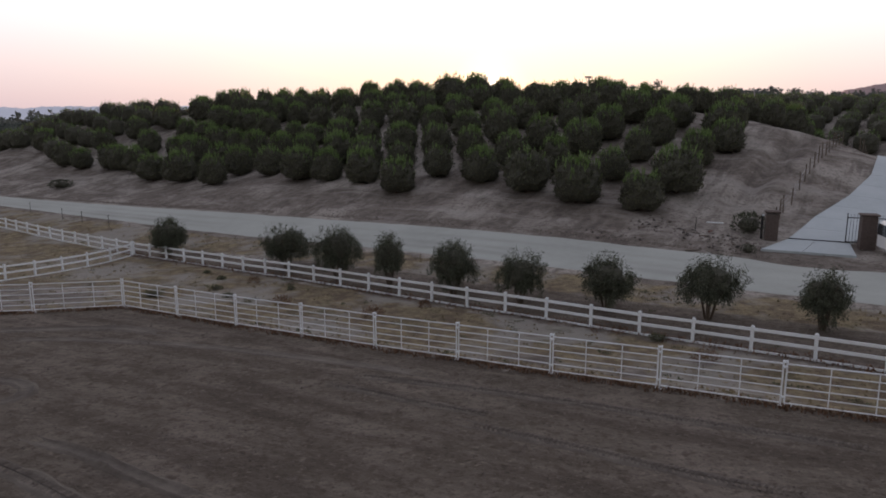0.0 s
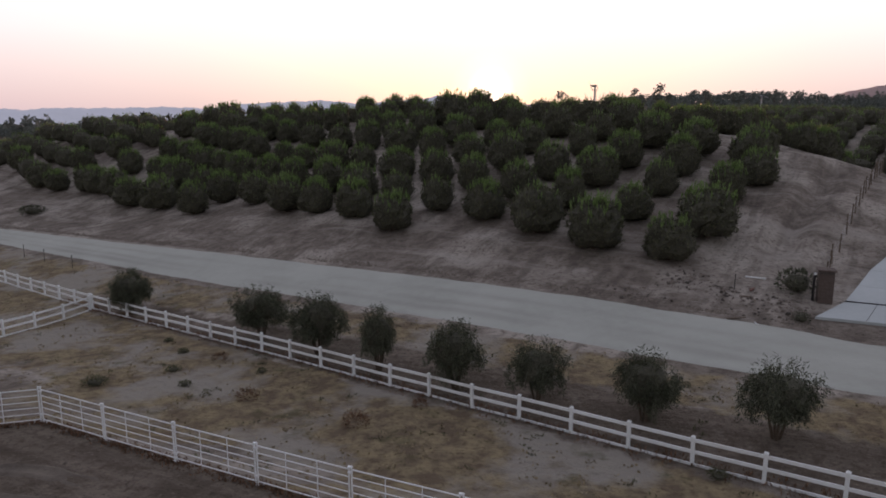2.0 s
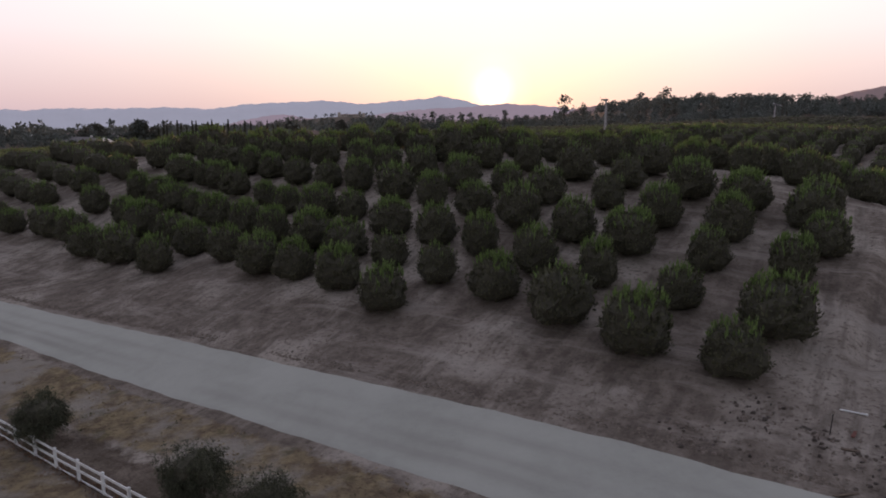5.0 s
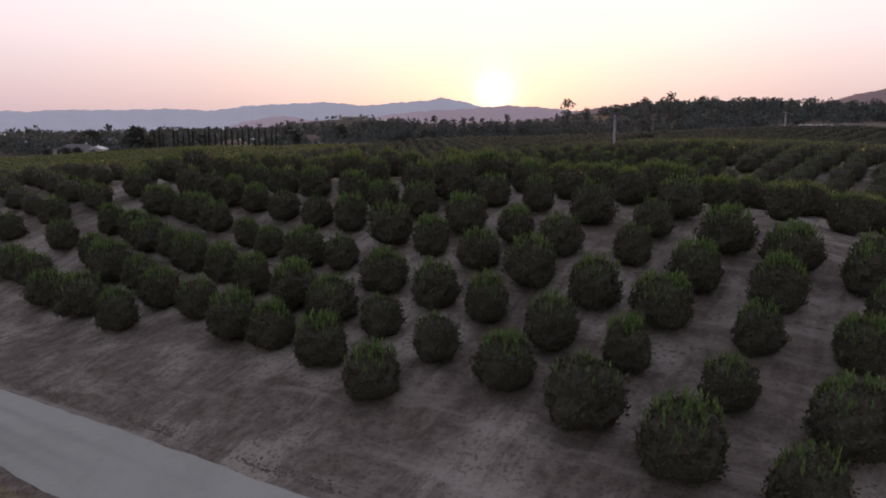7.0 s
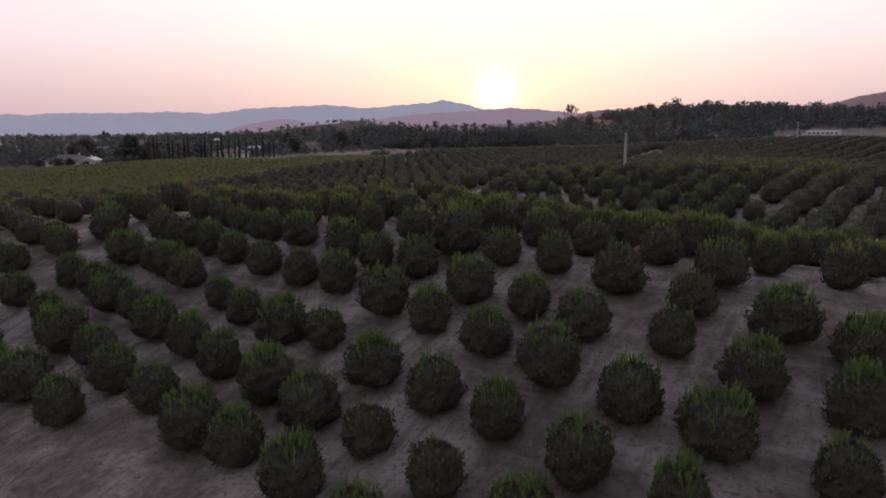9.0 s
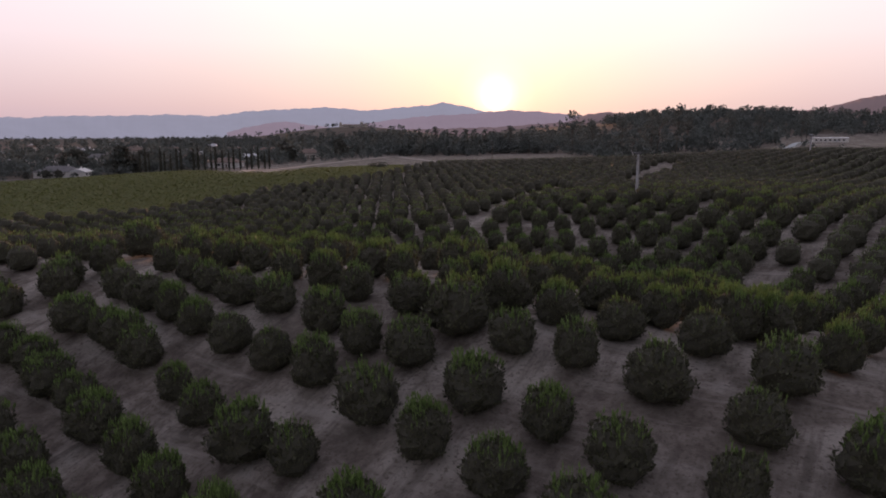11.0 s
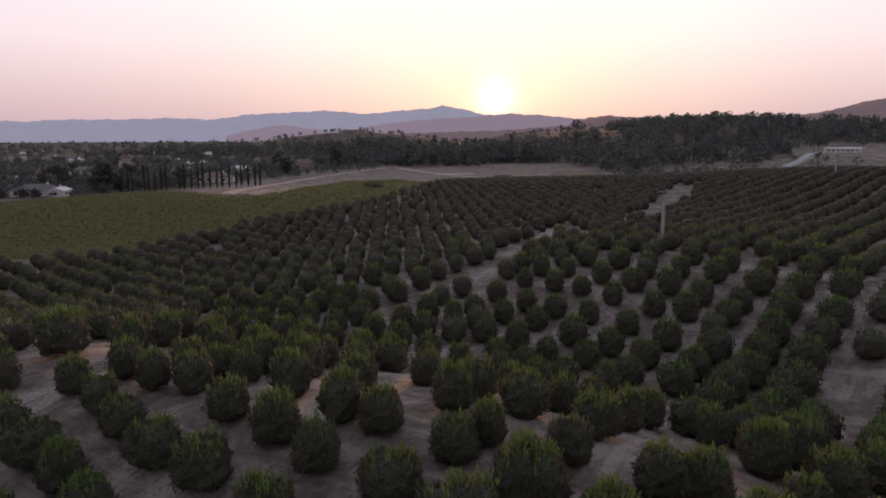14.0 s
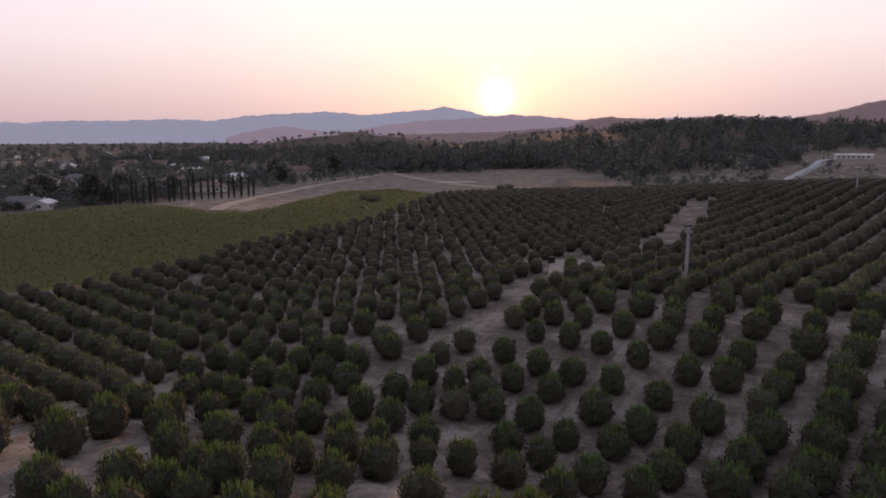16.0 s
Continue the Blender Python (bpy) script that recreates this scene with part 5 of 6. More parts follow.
def driveway():
    """Concrete slabs cast end to end, with open joints, flaring into an apron at the road."""
    left = [(21.85, 45.41), (24.72, 47.4), (29.14, 52.12), (34.48, 56.76), (39.55, 62.16), (44.0, 68.5), (50.2, 78.2), (57.8, 91.2)]
    right = [(27.15, 43.24), (28.29, 45.98), (33.0, 49.5), (38.6, 54.0), (44.1, 59.2), (48.6, 65.5), (54.5, 75.5), (62.2, 88.8)]
    drive = tagged(new("driveway"), "pale concrete driveway climbing past the gate", "driveway", kind="structure")
    cuts = [(k, j / n) for k, n in enumerate((1, 2, 2, 2, 2, 3, 4)) for j in range(n)] + [(6, 1.0)]

    def edge(line, k, q):
        a, b = np.array(line[k]), np.array(line[k + 1])
        return a + (b - a) * q

    for (k0, q0), (k1, q1) in zip(cuts, cuts[1:]):
        if q1 == 0.0:
            k1, q1 = k1 - 1, 1.0
        gap = 0.015
        rows = []
        for s in np.linspace(0.0, 1.0, 5):
            a = edge(left, k0, q0) * (1 - s) + edge(left, k1, q1) * s
            b = edge(right, k0, q0) * (1 - s) + edge(right, k1, q1) * s
            if s in (0.0, 1.0):
                toward = (edge(left, k1, q1) - edge(left, k0, q0))
                toward = toward / np.linalg.norm(toward) * gap * (1 if s == 0.0 else -1)
                a, b = a + toward, b + toward
            rows.append([a + (b - a) * u for u in np.linspace(0, 1, 7)])
        top = np.array(rows)
        z = ground_z(top[..., 0], top[..., 1]) + 0.17
        z[:, 0], z[:, -1] = z[:, 0] - 0.01, z[:, -1] - 0.01
        grid = np.concatenate([top, z[..., None]], -1)
        n = grid.shape[0] * grid.shape[1]
        i = np.arange(n).reshape(grid.shape[:2])
        f = np.stack([i[:-1, :-1], i[:-1, 1:], i[1:, 1:], i[1:, :-1]], -1).reshape(-1, 4).tolist()
        rim = [*i[0, :], *i[1:, -1], *i[-1, -2::-1], *i[-2:0:-1, 0]]
        verts = grid.reshape(-1, 3).tolist() + [(*grid.reshape(-1, 3)[r][:2], grid.reshape(-1, 3)[r][2] - 0.35) for r in rim]
        f += [(rim[q], n + q, n + (q + 1) % len(rim), rim[(q + 1) % len(rim)]) for q in range(len(rim))]
        part("slab", mesh_of("slab", verts, f, CONCRETE), None, drive)
    a, b = Vector((*left[1], at_ground(*left[1], 0.19))), Vector((*right[1], at_ground(*right[1], 0.19)))
    mid = [Vector((*((np.array(left[k]) * 0.55 + np.array(right[k]) * 0.45)), 0)) for k in (0, 1)]
    mid = [Vector((p.x, p.y, at_ground(p.x, p.y, 0.172))) for p in mid]
    part("joint", shape((rod, mid[0], mid[1], 0.012, None, 5)), MORTAR, drive)
    part("gate_rail", shape((rod, a, b, 0.045, None, 6)), IRON, drive, "dark steel gate rail")


driveway()


def gate_pillar(x, y, wide, high):
    m = pose(x, y, at_ground(x, y), 0, 0, -21)
    pillar = thing("gate_pillar", m, "square dark block gate pillar beside the driveway", "pillar", "gate pillars")
    part("core", shape((box, (wide - 0.05, wide - 0.05, high + 0.36), (0, 0, high / 2 - 0.22), None, 0.0)), MORTAR, pillar)
    courses = int(high / 0.2)
    for k in range(courses):
        for s in (-1, 1):
            shift = 0.12 * wide * (1 if k % 2 else -1)
            for low, up in ((-wide / 2, shift), (shift, wide / 2)):
                part("block", shape((box, (up - low - 0.012, wide / 2 - 0.004, 0.188), ((low + up) / 2, s * wide / 4, 0.1 + 0.2 * k), None, 0.012)), BRICK, pillar)
    part("cap", shape((box, (wide + 0.18, wide + 0.18, 0.14), (0, 0, high + 0.07), None, 0.04)), BRICK, pillar)


gate_pillar(23.7, 47.9, 0.85, 1.95)
gate_pillar(28.95, 45.2, 0.95, 2.25)


def iron_gate(x, y, turn):
    gate = thing("iron_gate", pose(x, y, at_ground(x, y), 0, 0, turn), "open black iron bar gate by a pillar", "gate")
    part("gate_frame", shape((box, (0.06, 0.05, 2.1), (0, 0, 1.15)), (box, (0.06, 0.05, 2.1), (2.3, 0, 1.15)), (box, (2.3, 0.05, 0.06), (1.15, 0, 0.2)), (box, (2.3, 0.05, 0.06), (1.15, 0, 1.9))), IRON, gate)
    for k in range(11):
        part("bar", shape((rod, (0.2 + 0.19 * k, 0, 0.2), (0.2 + 0.19 * k, 0, 2.15), 0.014, 0.010, 6)), IRON, gate)


iron_gate(28.1, 46.2, -21)


def parked_truck(x, y, turn):
    truck = thing("box_truck", pose(x, y, at_ground(x, y), 0, 0, turn), "white parked truck with dark and red stripes", "truck")
    part("body", shape((box, (5.2, 2.2, 2.3), (-0.8, 0, 1.85), None, 0.10)), BODY_PAINT, truck)
    cab = part("cab", shape((box, (2.0, 2.1, 1.9), (2.9, 0, 1.45), None, 0.22)), BODY_PAINT, truck)
    part("windscreen", shape((box, (0.06, 1.7, 0.75), (3.9, 0, 1.85), None, 0.02)), WINDOW, cab)
    for s in (-1, 1):
        part("window", shape((box, (1.0, 0.05, 0.65), (3.0, s * 1.05, 1.9), None, 0.02)), WINDOW, cab)
        part("stripe", shape((box, (5.0, 0.03, 0.22), (-0.8, s * 1.112, 1.35))), STRIPE_RED, truck)
        part("trim", shape((box, (5.0, 0.03, 0.45), (-0.8, s * 1.112, 1.85))), IRON, truck)
        for px in (-2.3, 2.8):
            wheel = part("wheel", shape((rod, (px, s * 0.80, 0.42), (px, s * 1.06, 0.42), 0.42, None, 18)), RUBBER, truck)
            part("rim", shape((rod, (px, s * 1.05, 0.42), (px, s * 1.08, 0.42), 0.22, None, 12)), GALVANISED, wheel)
    part("bumper", shape((box, (0.18, 2.1, 0.28), (-3.45, 0, 0.62), None, 0.04)), IRON, truck)


parked_truck(32.3, 42.0, 165)


def wire_fence(path, label):
    spots = []
    for a, b in zip(path, path[1:]):
        n = max(1, round(math.hypot(b[0] - a[0], b[1] - a[1]) / 2.3))
        spots += [(a[0] + (b[0] - a[0]) * k / n, a[1] + (b[1] - a[1]) * k / n) for k in range(n)]
    spots.append(path[-1])
    fence = thing("wire_fence", Matrix.Translation((*spots[0], at_ground(*spots[0]))), label, "fence")
    origin = fence.matrix_world.translation
    tops = [Vector((x, y, at_ground(x, y))) - origin for x, y in spots]
    for k, p in enumerate(tops):
        lean = 0.06 * math.sin(k * 2.7)
        part("post", shape((rod, (p.x, p.y, p.z - 0.3), (p.x + lean, p.y, p.z + 1.5 + 0.12 * math.sin(k * 1.7)), 0.06, 0.05, 7)), WOOD, fence)
    for p, q in zip(tops, tops[1:]):
        for h in (0.4, 0.8, 1.2):
            part("wire", shape((rod, p + Vector((0, 0, h)), q + Vector((0, 0, h)), 0.006, None, 4)), GALVANISED, fence)


wire_fence([(25.3, 50.6), (27.5, 53.9), (31.0, 58.3), (34.7, 63.1), (41.2, 71.7), (45.0, 76.5)], "old wooden post and wire fence up the bank")
wire_fence([(45.5, 74.0), (49.0, 78.5), (53.5, 85.0), (58.0, 92.0)], "leaning post and wire fence above the driveway")


# ---- orchard wind machines ----
def wind_machine(x, y, high, turn, label):
    m = thing("wind_machine", pose(x, y, at_ground(x, y), 0, 0, turn), label, "wind machine", "orchard wind machines")
    part("tower", shape((rod, (0, 0, -0.3), (0, 0, high), 0.32, 0.24, 14)), GALVANISED, m)
    part("base_plate", shape((box, (1.3, 1.3, 0.2), (0, 0, 0.08), None, 0.04)), CONCRETE, m)
    part("engine_box", shape((box, (1.4, 1.0, 1.2), (1.2, 0, 0.75), None, 0.08)), GALVANISED, m)
    head = part("gearbox", shape((box, (1.3, 0.6, 0.5), (0.1, 0, high + 0.25), None, 0.12), (rod, (0.8, 0, high + 0.3), (1.25, 0, high + 0.36), 0.2, 0.12, 10)), DULL_STEEL, m)
    part("platform", shape((box, (1.5, 1.4, 0.08), (0, 0, high - 0.9), None, 0.02), (rod, (0.7, 0.65, high - 0.9), (0.7, 0.65, high + 0.1), 0.03, None, 6), (rod, (-0.7, 0.65, high - 0.9), (-0.7, 0.65, high + 0.1), 0.03, None, 6),
                           (rod, (0.7, -0.65, high - 0.9), (0.7, -0.65, high + 0.1), 0.03, None, 6), (rod, (-0.7, -0.65, high - 0.9), (-0.7, -0.65, high + 0.1), 0.03, None, 6), (rod, (-0.7, 0.65, high + 0.1), (0.7, 0.65, high + 0.1), 0.03, None, 6),
                           (rod, (-0.7, -0.65, high + 0.1), (0.7, -0.65, high + 0.1), 0.03, None, 6)), DULL_STEEL, m)
    for s in (-1, 1):
        bm = bmesh.new()
        box(bm, (0.05, 2.7, 0.28), (0, s * 1.45, 0), None, 0.02)
        bmesh.ops.rotate(bm, cent=(0, 0, 0), matrix=Matrix.Rotation(radians(14), 3, "X") @ Matrix.Rotation(radians(16 * s), 3, "Y"), verts=bm.verts)
        bmesh.ops.translate(bm, vec=(1.28, 0, high + 0.36), verts=bm.verts)
        part("blade", bm, GALVANISED, head)
    for k in range(16):
        part("rung", shape((rod, (-0.42, -0.2, 0.6 + k * (high - 1.6) / 15), (-0.42, 0.2, 0.6 + k * (high - 1.6) / 15), 0.02, None, 5)), GALVANISED, m)
    for s in (-0.2, 0.2):
        part("ladder_rail", shape((rod, (-0.42, s, 0.3), (-0.42, s, high - 0.9), 0.025, None, 6)), GALVANISED, m)


wind_machine(42.6, 201.1, 10.2, 160, "galvanised orchard wind machine standing among citrus trees")
wind_machine(151.0, 333.5, 8.2, 20, "distant galvanised orchard wind machine above the rows")


# ---- small things along the road and in the fields ----
def stake(x, y, high, label="thin dark steel stake by the dirt road", lean=3):
    ob = thing("stake", pose(x, y, at_ground(x, y), lean, 0, 30), label, "stake", "roadside stakes")
    part("rod", shape((rod, (0, 0, -0.3), (0, 0, high), 0.03, 0.025, 6)), IRON, ob)
    part("tip", shape((box, (0.09, 0.03, 0.12), (0, 0, high - 0.05), None, 0.01)), IRON, ob)


for x, y in ((-34.0, 67.6), (-41.5, 72.6), (-38.2, 70.4), (-48.0, 77.6)):
    stake(x, y, 1.2)
stake(19.6, 33.0, 1.5)
stake(19.0, 50.0, 1.1, "thin stake on the sandy bank")


def dry_bush(x, y, wide, high, seed, label="low dark scrub bush on the sandy bank", leaf=PEPPER_LEAF):
    rng = np.random.default_rng(seed)
    n = int(240 * wide if wide > 1.2 else 500 * wide)
    p, d = crown_points(rng, n, wide, high)
    p[:, 2] += high * 0.42
    p += rng.normal(size=p.shape) * 0.07 * min(1.0, wide)
    v = leaf_quads(p, d, rng, 0.26 if wide > 1.2 else 0.13, 0.09 if wide > 1.2 else 0.03, upright=0.4)
    bush = thing("bush", Matrix.Translation((x, y, at_ground(x, y))), label, "bush", "bank scrub")
    part("foliage", mesh_of("foliage", v, np.arange(len(v)).reshape(-1, 4).tolist(), leaf), None, bush)
    cv, cf = crown_core(rng, wide * 0.82, high * 0.85, 5, 8, 0.9)
    cv[:, 2] += high * 0.42
    part("inner_foliage", mesh_of("inner_foliage", cv, cf.tolist(), CORE), None, bush)


dry_bush(22.7, 49.3, 1.9, 1.3, 61)
dry_bush(-54.0, 95.0, 2.6, 1.0, 63)
dry_bush(20.8, 45.0, 0.8, 0.5, 64)
for k, (x, y, t) in enumerate(((-31, 361, 6), (-36, 372, 5), (30, 470, 7), (36, 486, 6))):
    dry_bush(x, y, t, t * 0.5, 70 + k, "rounded scrub at the edge of the pale field")


def grass_tufts():
    """Dry tufts between arena and road, past counting."""
    rng = np.random.default_rng(90)
    x = rng.uniform(-60, 40, 9000)
    low, high = corral_line(x) + 0.2, road_near(x) - 0.2
    y = low + (high - low) * rng.uniform(0, 1, len(x))
    ok = (high > low) & (rough_noise(x, y, 6.0, 21) > -0.2) & ((y < fence_line(x) - 1.6) | (y > fence_line(x) + np.interp(x, [-26, 0, 20], [3.2, 5.6, 6.6])))
    x, y = x[ok], y[ok]
    p = np.repeat(np.stack([x, y, ground_z(x, y) - 0.03], 1), 3, 0) + rng.normal(size=(len(x) * 3, 3)) * np.array([0.09, 0.09, 0])
    d = rng.normal(size=p.shape) * np.array([1.0, 1.0, 0.1]) + np.array([0, 0, 0.35])
    v = leaf_quads(p, d / np.linalg.norm(d, axis=1)[:, None], rng, 0.16, 0.12)
    tagged(new("dry_grass", mesh_of("dry_grass", v.tolist(), np.arange(len(v)).reshape(-1, 4).tolist(), STRAW)), "short dry yellow grass tufts beside the road", "grass", kind="stuff")


STRAW = material("dry_straw", (0.25, 0.205, 0.13), 0.9, island=0.4, through=0.35)
grass_tufts()


def clods():
    """Stones and clods on the bank and the orchard floor, past counting."""
    rng = np.random.default_rng(91)
    x = rng.uniform(-60, 34, 5000)
    y = road_far(x) + rng.uniform(0.0, 1.0, len(x)) ** 1.6 * 30
    size = rng.uniform(0.02, 0.08, len(x))
    base = np.array([(1, 0, 0), (-0.5, 0.87, 0), (-0.5, -0.87, 0), (0.1, 0.1, 0.8)])
    turn = rng.uniform(0, 6.28, len(x))
    c, s = np.cos(turn), np.sin(turn)
    px = x[:, None] + size[:, None] * (base[None, :, 0] * c[:, None] - base[None, :, 1] * s[:, None])
    py = y[:, None] + size[:, None] * (base[None, :, 0] * s[:, None] + base[None, :, 1] * c[:, None])
    pz = (ground_z(x, y) - 0.01)[:, None] + size[:, None] * base[None, :, 2] + 0.05
    v = np.stack([px, py, pz], -1).reshape(-1, 3)
    k = np.arange(len(x))[:, None] * 4
    f = np.concatenate([k + np.array([[0, 1, 3]]), k + np.array([[1, 2, 3]]), k + np.array([[2, 0, 3]])])
    tagged(new("soil_clods", mesh_of("soil_clods", v.tolist(), f.tolist(), CLOD)), "loose clods and stones on the sandy bank", "stones", kind="stuff")


CLOD = material("soil_clod", (0.165, 0.140, 0.116), 0.95, island=0.35)
clods()


# ---- ruts and tyre tracks in the arena ----
def tyre_track(path, wide, label, lugs=0.0, lift=0.05, soil=None):
    """A pressed track with low berms, and tread marks across it."""
    pts = []
    for a, b in zip(path, path[1:]):
        n = max(3, int(math.hypot(b[0] - a[0], b[1] - a[1]) / 0.35))
        pts += [(a[0] + (b[0] - a[0]) * k / n, a[1] + (b[1] - a[1]) * k / n) for k in range(n)]
    p = np.array(pts + [path[-1]], float)
    for _ in range(10):
        p[1:-1] = (p[:-2] + 2 * p[1:-1] + p[2:]) / 4
    way = np.gradient(p, axis=0)
    way /= np.linalg.norm(way, axis=1)[:, None]
    side = np.stack([-way[:, 1], way[:, 0]], 1)
    fade = np.clip(np.minimum(np.arange(len(p)), np.arange(len(p))[::-1]) / 8, 0, 1)
    rows = []
    for u, h in ((-0.9, -0.06), (-0.62, 0.6), (-0.48, 1.0), (-0.36, 0.35), (0.0, 0.22), (0.36, 0.35), (0.48, 1.0), (0.62, 0.6), (0.9, -0.06)):
        q = p + side * wide * (u + 0.10 * rough_noise(p[:, 0] + u, p[:, 1], 0.9, 31)[:, None] * (abs(u) > 0.4))
        high = lift * fade * h * (1 + 0.5 * rough_noise(q[:, 0], q[:, 1], 1.2, 33)) - 0.02 * (1 - fade) - 0.02 * (abs(u) > 0.8)
        rows.append(np.stack([q[:, 0], q[:, 1], ground_z(q[:, 0], q[:, 1]) + high], 1))
    grid = np.stack(rows)
    k = np.arange(grid.shape[0] * grid.shape[1]).reshape(grid.shape[:2])
    f = np.stack([k[:-1, :-1], k[1:, :-1], k[1:, 1:], k[:-1, 1:]], -1).reshape(-1, 4)[:, ::-1]
    track = new("track", mesh_of("track", grid.reshape(-1, 3).tolist(), f.tolist(), soil or TRACK_SOIL, None, True))
    tagged(track, label, "track", kind="structure")
    if lugs:
        v = []
        spread = np.arange(4, len(p) - 4, 0.36)
        at = [np.stack([np.interp(spread, np.arange(len(p)), q[:, i]) for i in (0, 1)], 1) for q in (p, way, side)]
        for c, d, w in zip(*at):
            for s in (-1, 1):
                a = c + w * s * wide * 0.06
                b = c + w * s * wide * 0.44 + d * 0.06
                z = at_ground(*c) + 0.02
                for q in (a - d * lugs, b - d * lugs, b + d * lugs, a + d * lugs):
                    v.append((q[0], q[1], z))
                for q in (a, b):
                    v.append((q[0], q[1], z + 0.03))
        n = np.arange(len(v) // 6)[:, None] * 6
        f = np.concatenate([n + np.array([[0, 1, 5, 4]]), n + np.array([[2, 3, 4, 5]])])
        treads = new("tread_marks", mesh_of("tread_marks", v, f.tolist(), TREAD_SOIL))
        treads.parent = track
        tagged(treads, "pressed lug marks", kind="stuff")


TRACK_SOIL = material("pressed_soil", (0.102, 0.084, 0.067), 0.95, grain=(5.0, (0.062, 0.050, 0.040), 0.8), stain=(0.8, (0.150, 0.126, 0.102), 0.9), bump=0.8, bump_scale=9)
TREAD_SOIL = material("crumbled_soil", (0.150, 0.125, 0.103), 0.95, grain=(5.0, (0.085, 0.068, 0.055), 0.8), island=0.3)
tyre_track([(-12.8, 16.2), (-11, 15.5), (-8.5, 13.9), (-6.1, 12.5)], 0.42, "treaded tyre track pressed into arena soil", 0.05)
tyre_track([(-11.8, 17.3), (-10.9, 16.9), (-8.8, 15.9), (-6.6, 14.5), (-4.9, 13.7)], 0.34, "dark narrow rut in arena soil", 0.0, 0.10)
tyre_track([(-16.9, 21.7), (-15, 21.5), (-14.1, 21.4), (-13.3, 20.7), (-13.1, 19.9), (-13.6, 19.3), (-15.5, 19.2)], 0.40, "curved tyre loop in arena soil", 0.0, 0.06)
tyre_track([(-4.2, 22.8), (0.7, 21.3), (4.3, 19.8), (7.6, 18.2), (9.6, 17.3), (12.2, 16)], 0.36, "long rut along the arena rail", 0.04, 0.035)
tyre_track([(-0.5, 18.9), (1.9, 17.5), (4.3, 16.2), (6.2, 15), (7.5, 14.4), (9.4, 13.6)], 0.38, "long treaded rut in arena soil", 0.04, 0.035)
tyre_track([(-5.2, 22.1), (-2.9, 21.1), (-0.4, 19.7), (2.3, 18.5)], 0.34, "faint treaded track in arena soil", 0.045, 0.035)
tyre_track([(-20.5, 27.1), (-18.2, 27.7), (-15.8, 28.2), (-13.5, 28.3), (-10.8, 27.2)], 0.55, "dark wheel rut following the arena corner", 0.0, 0.06)
tyre_track([(-19.2, 25.8), (-15, 26.6), (-9.3, 25.8), (-3.7, 24), (0.9, 21.9)], 0.40, "dark wheel rut inside the arena rail", 0.0, 0.03)

# rills washed down the sandy bank
RILL_SOIL = material("washed_sand", (0.150, 0.126, 0.104), 0.95, grain=(4.0, (0.105, 0.088, 0.074), 0.8), stain=(0.7, (0.225, 0.195, 0.163), 0.9), bump=0.7, bump_scale=8)
rng = np.random.default_rng(105)
for k in range(17):
    x = -46 + 2.35 * k + rng.uniform(-0.9, 0.9)
    y = float(road_far(x)) + rng.uniform(0.8, 2.5)
    long, bend = rng.uniform(2.5, 6.5), rng.uniform(0.25, 0.75)
    tyre_track([(x, y), (x + bend * long * 0.5, y + long * 0.45), (x + bend * long * 1.15, y + long)], rng.uniform(0.14, 0.30), "washed rill running down the sandy bank", 0.0, rng.uniform(0.03, 0.07), RILL_SOIL)


def arena_clods():
    """Loose clods on the arena floor, past counting."""
    rng = np.random.default_rng(95)
    x, y = rng.uniform(-28, 28, 9000), rng.uniform(11, 34, 9000)
    ok = (y < corral_line(x) - 0.2) & (rough_noise(x, y, 5.0, 44) + 0.7 * rng.normal(size=9000) > 0.2)
    x, y = x[ok], y[ok]
    size = rng.uniform(0.015, 0.05, len(x)) * (1 + (rng.uniform(size=len(x)) < 0.06))
    base = np.array([(1, 0, 0), (-0.5, 0.87, 0), (-0.5, -0.87, 0), (0.1, 0.1, 0.9)])
    turn = rng.uniform(0, 6.28, len(x))
    c, s = np.cos(turn), np.sin(turn)
    v = np.stack([x[:, None] + size[:, None] * (base[None, :, 0] * c[:, None] - base[None, :, 1] * s[:, None]), y[:, None] + size[:, None] * (base[None, :, 0] * s[:, None] + base[None, :, 1] * c[:, None]),
                  ground_z(x, y)[:, None] + size[:, None] * base[None, :, 2]], -1).reshape(-1, 3)
    k = np.arange(len(x))[:, None] * 4
    f = np.concatenate([k + np.array([[0, 1, 3]]), k + np.array([[1, 2, 3]]), k + np.array([[2, 0, 3]])])
    tagged(new("arena_clods", mesh_of("arena_clods", v.tolist(), f.tolist(), TREAD_SOIL)), "loose brown clods on the arena floor", "soil", kind="stuff")


arena_clods()


def tufts(name, x, y, count, long, thin, mat, label, seed):
    """Blades of grass in small tufts, past counting."""
    rng = np.random.default_rng(seed)
    p = np.repeat(np.stack([x, y, ground_z(x, y) - 0.03], 1), count, 0) + rng.normal(size=(len(x) * count, 3)) * np.array([long * 0.5, long * 0.5, 0])
    d = rng.normal(size=p.shape) * np.array([0.8, 0.8, 0.1]) + np.array([0, 0, 0.8])
    v = leaf_quads(p, d / np.linalg.norm(d, axis=1)[:, None], rng, long, thin, upright=0.5)
    tagged(new(name, mesh_of(name, v.tolist(), np.arange(len(v)).reshape(-1, 4).tolist(), mat)), label, "grass", kind="stuff")


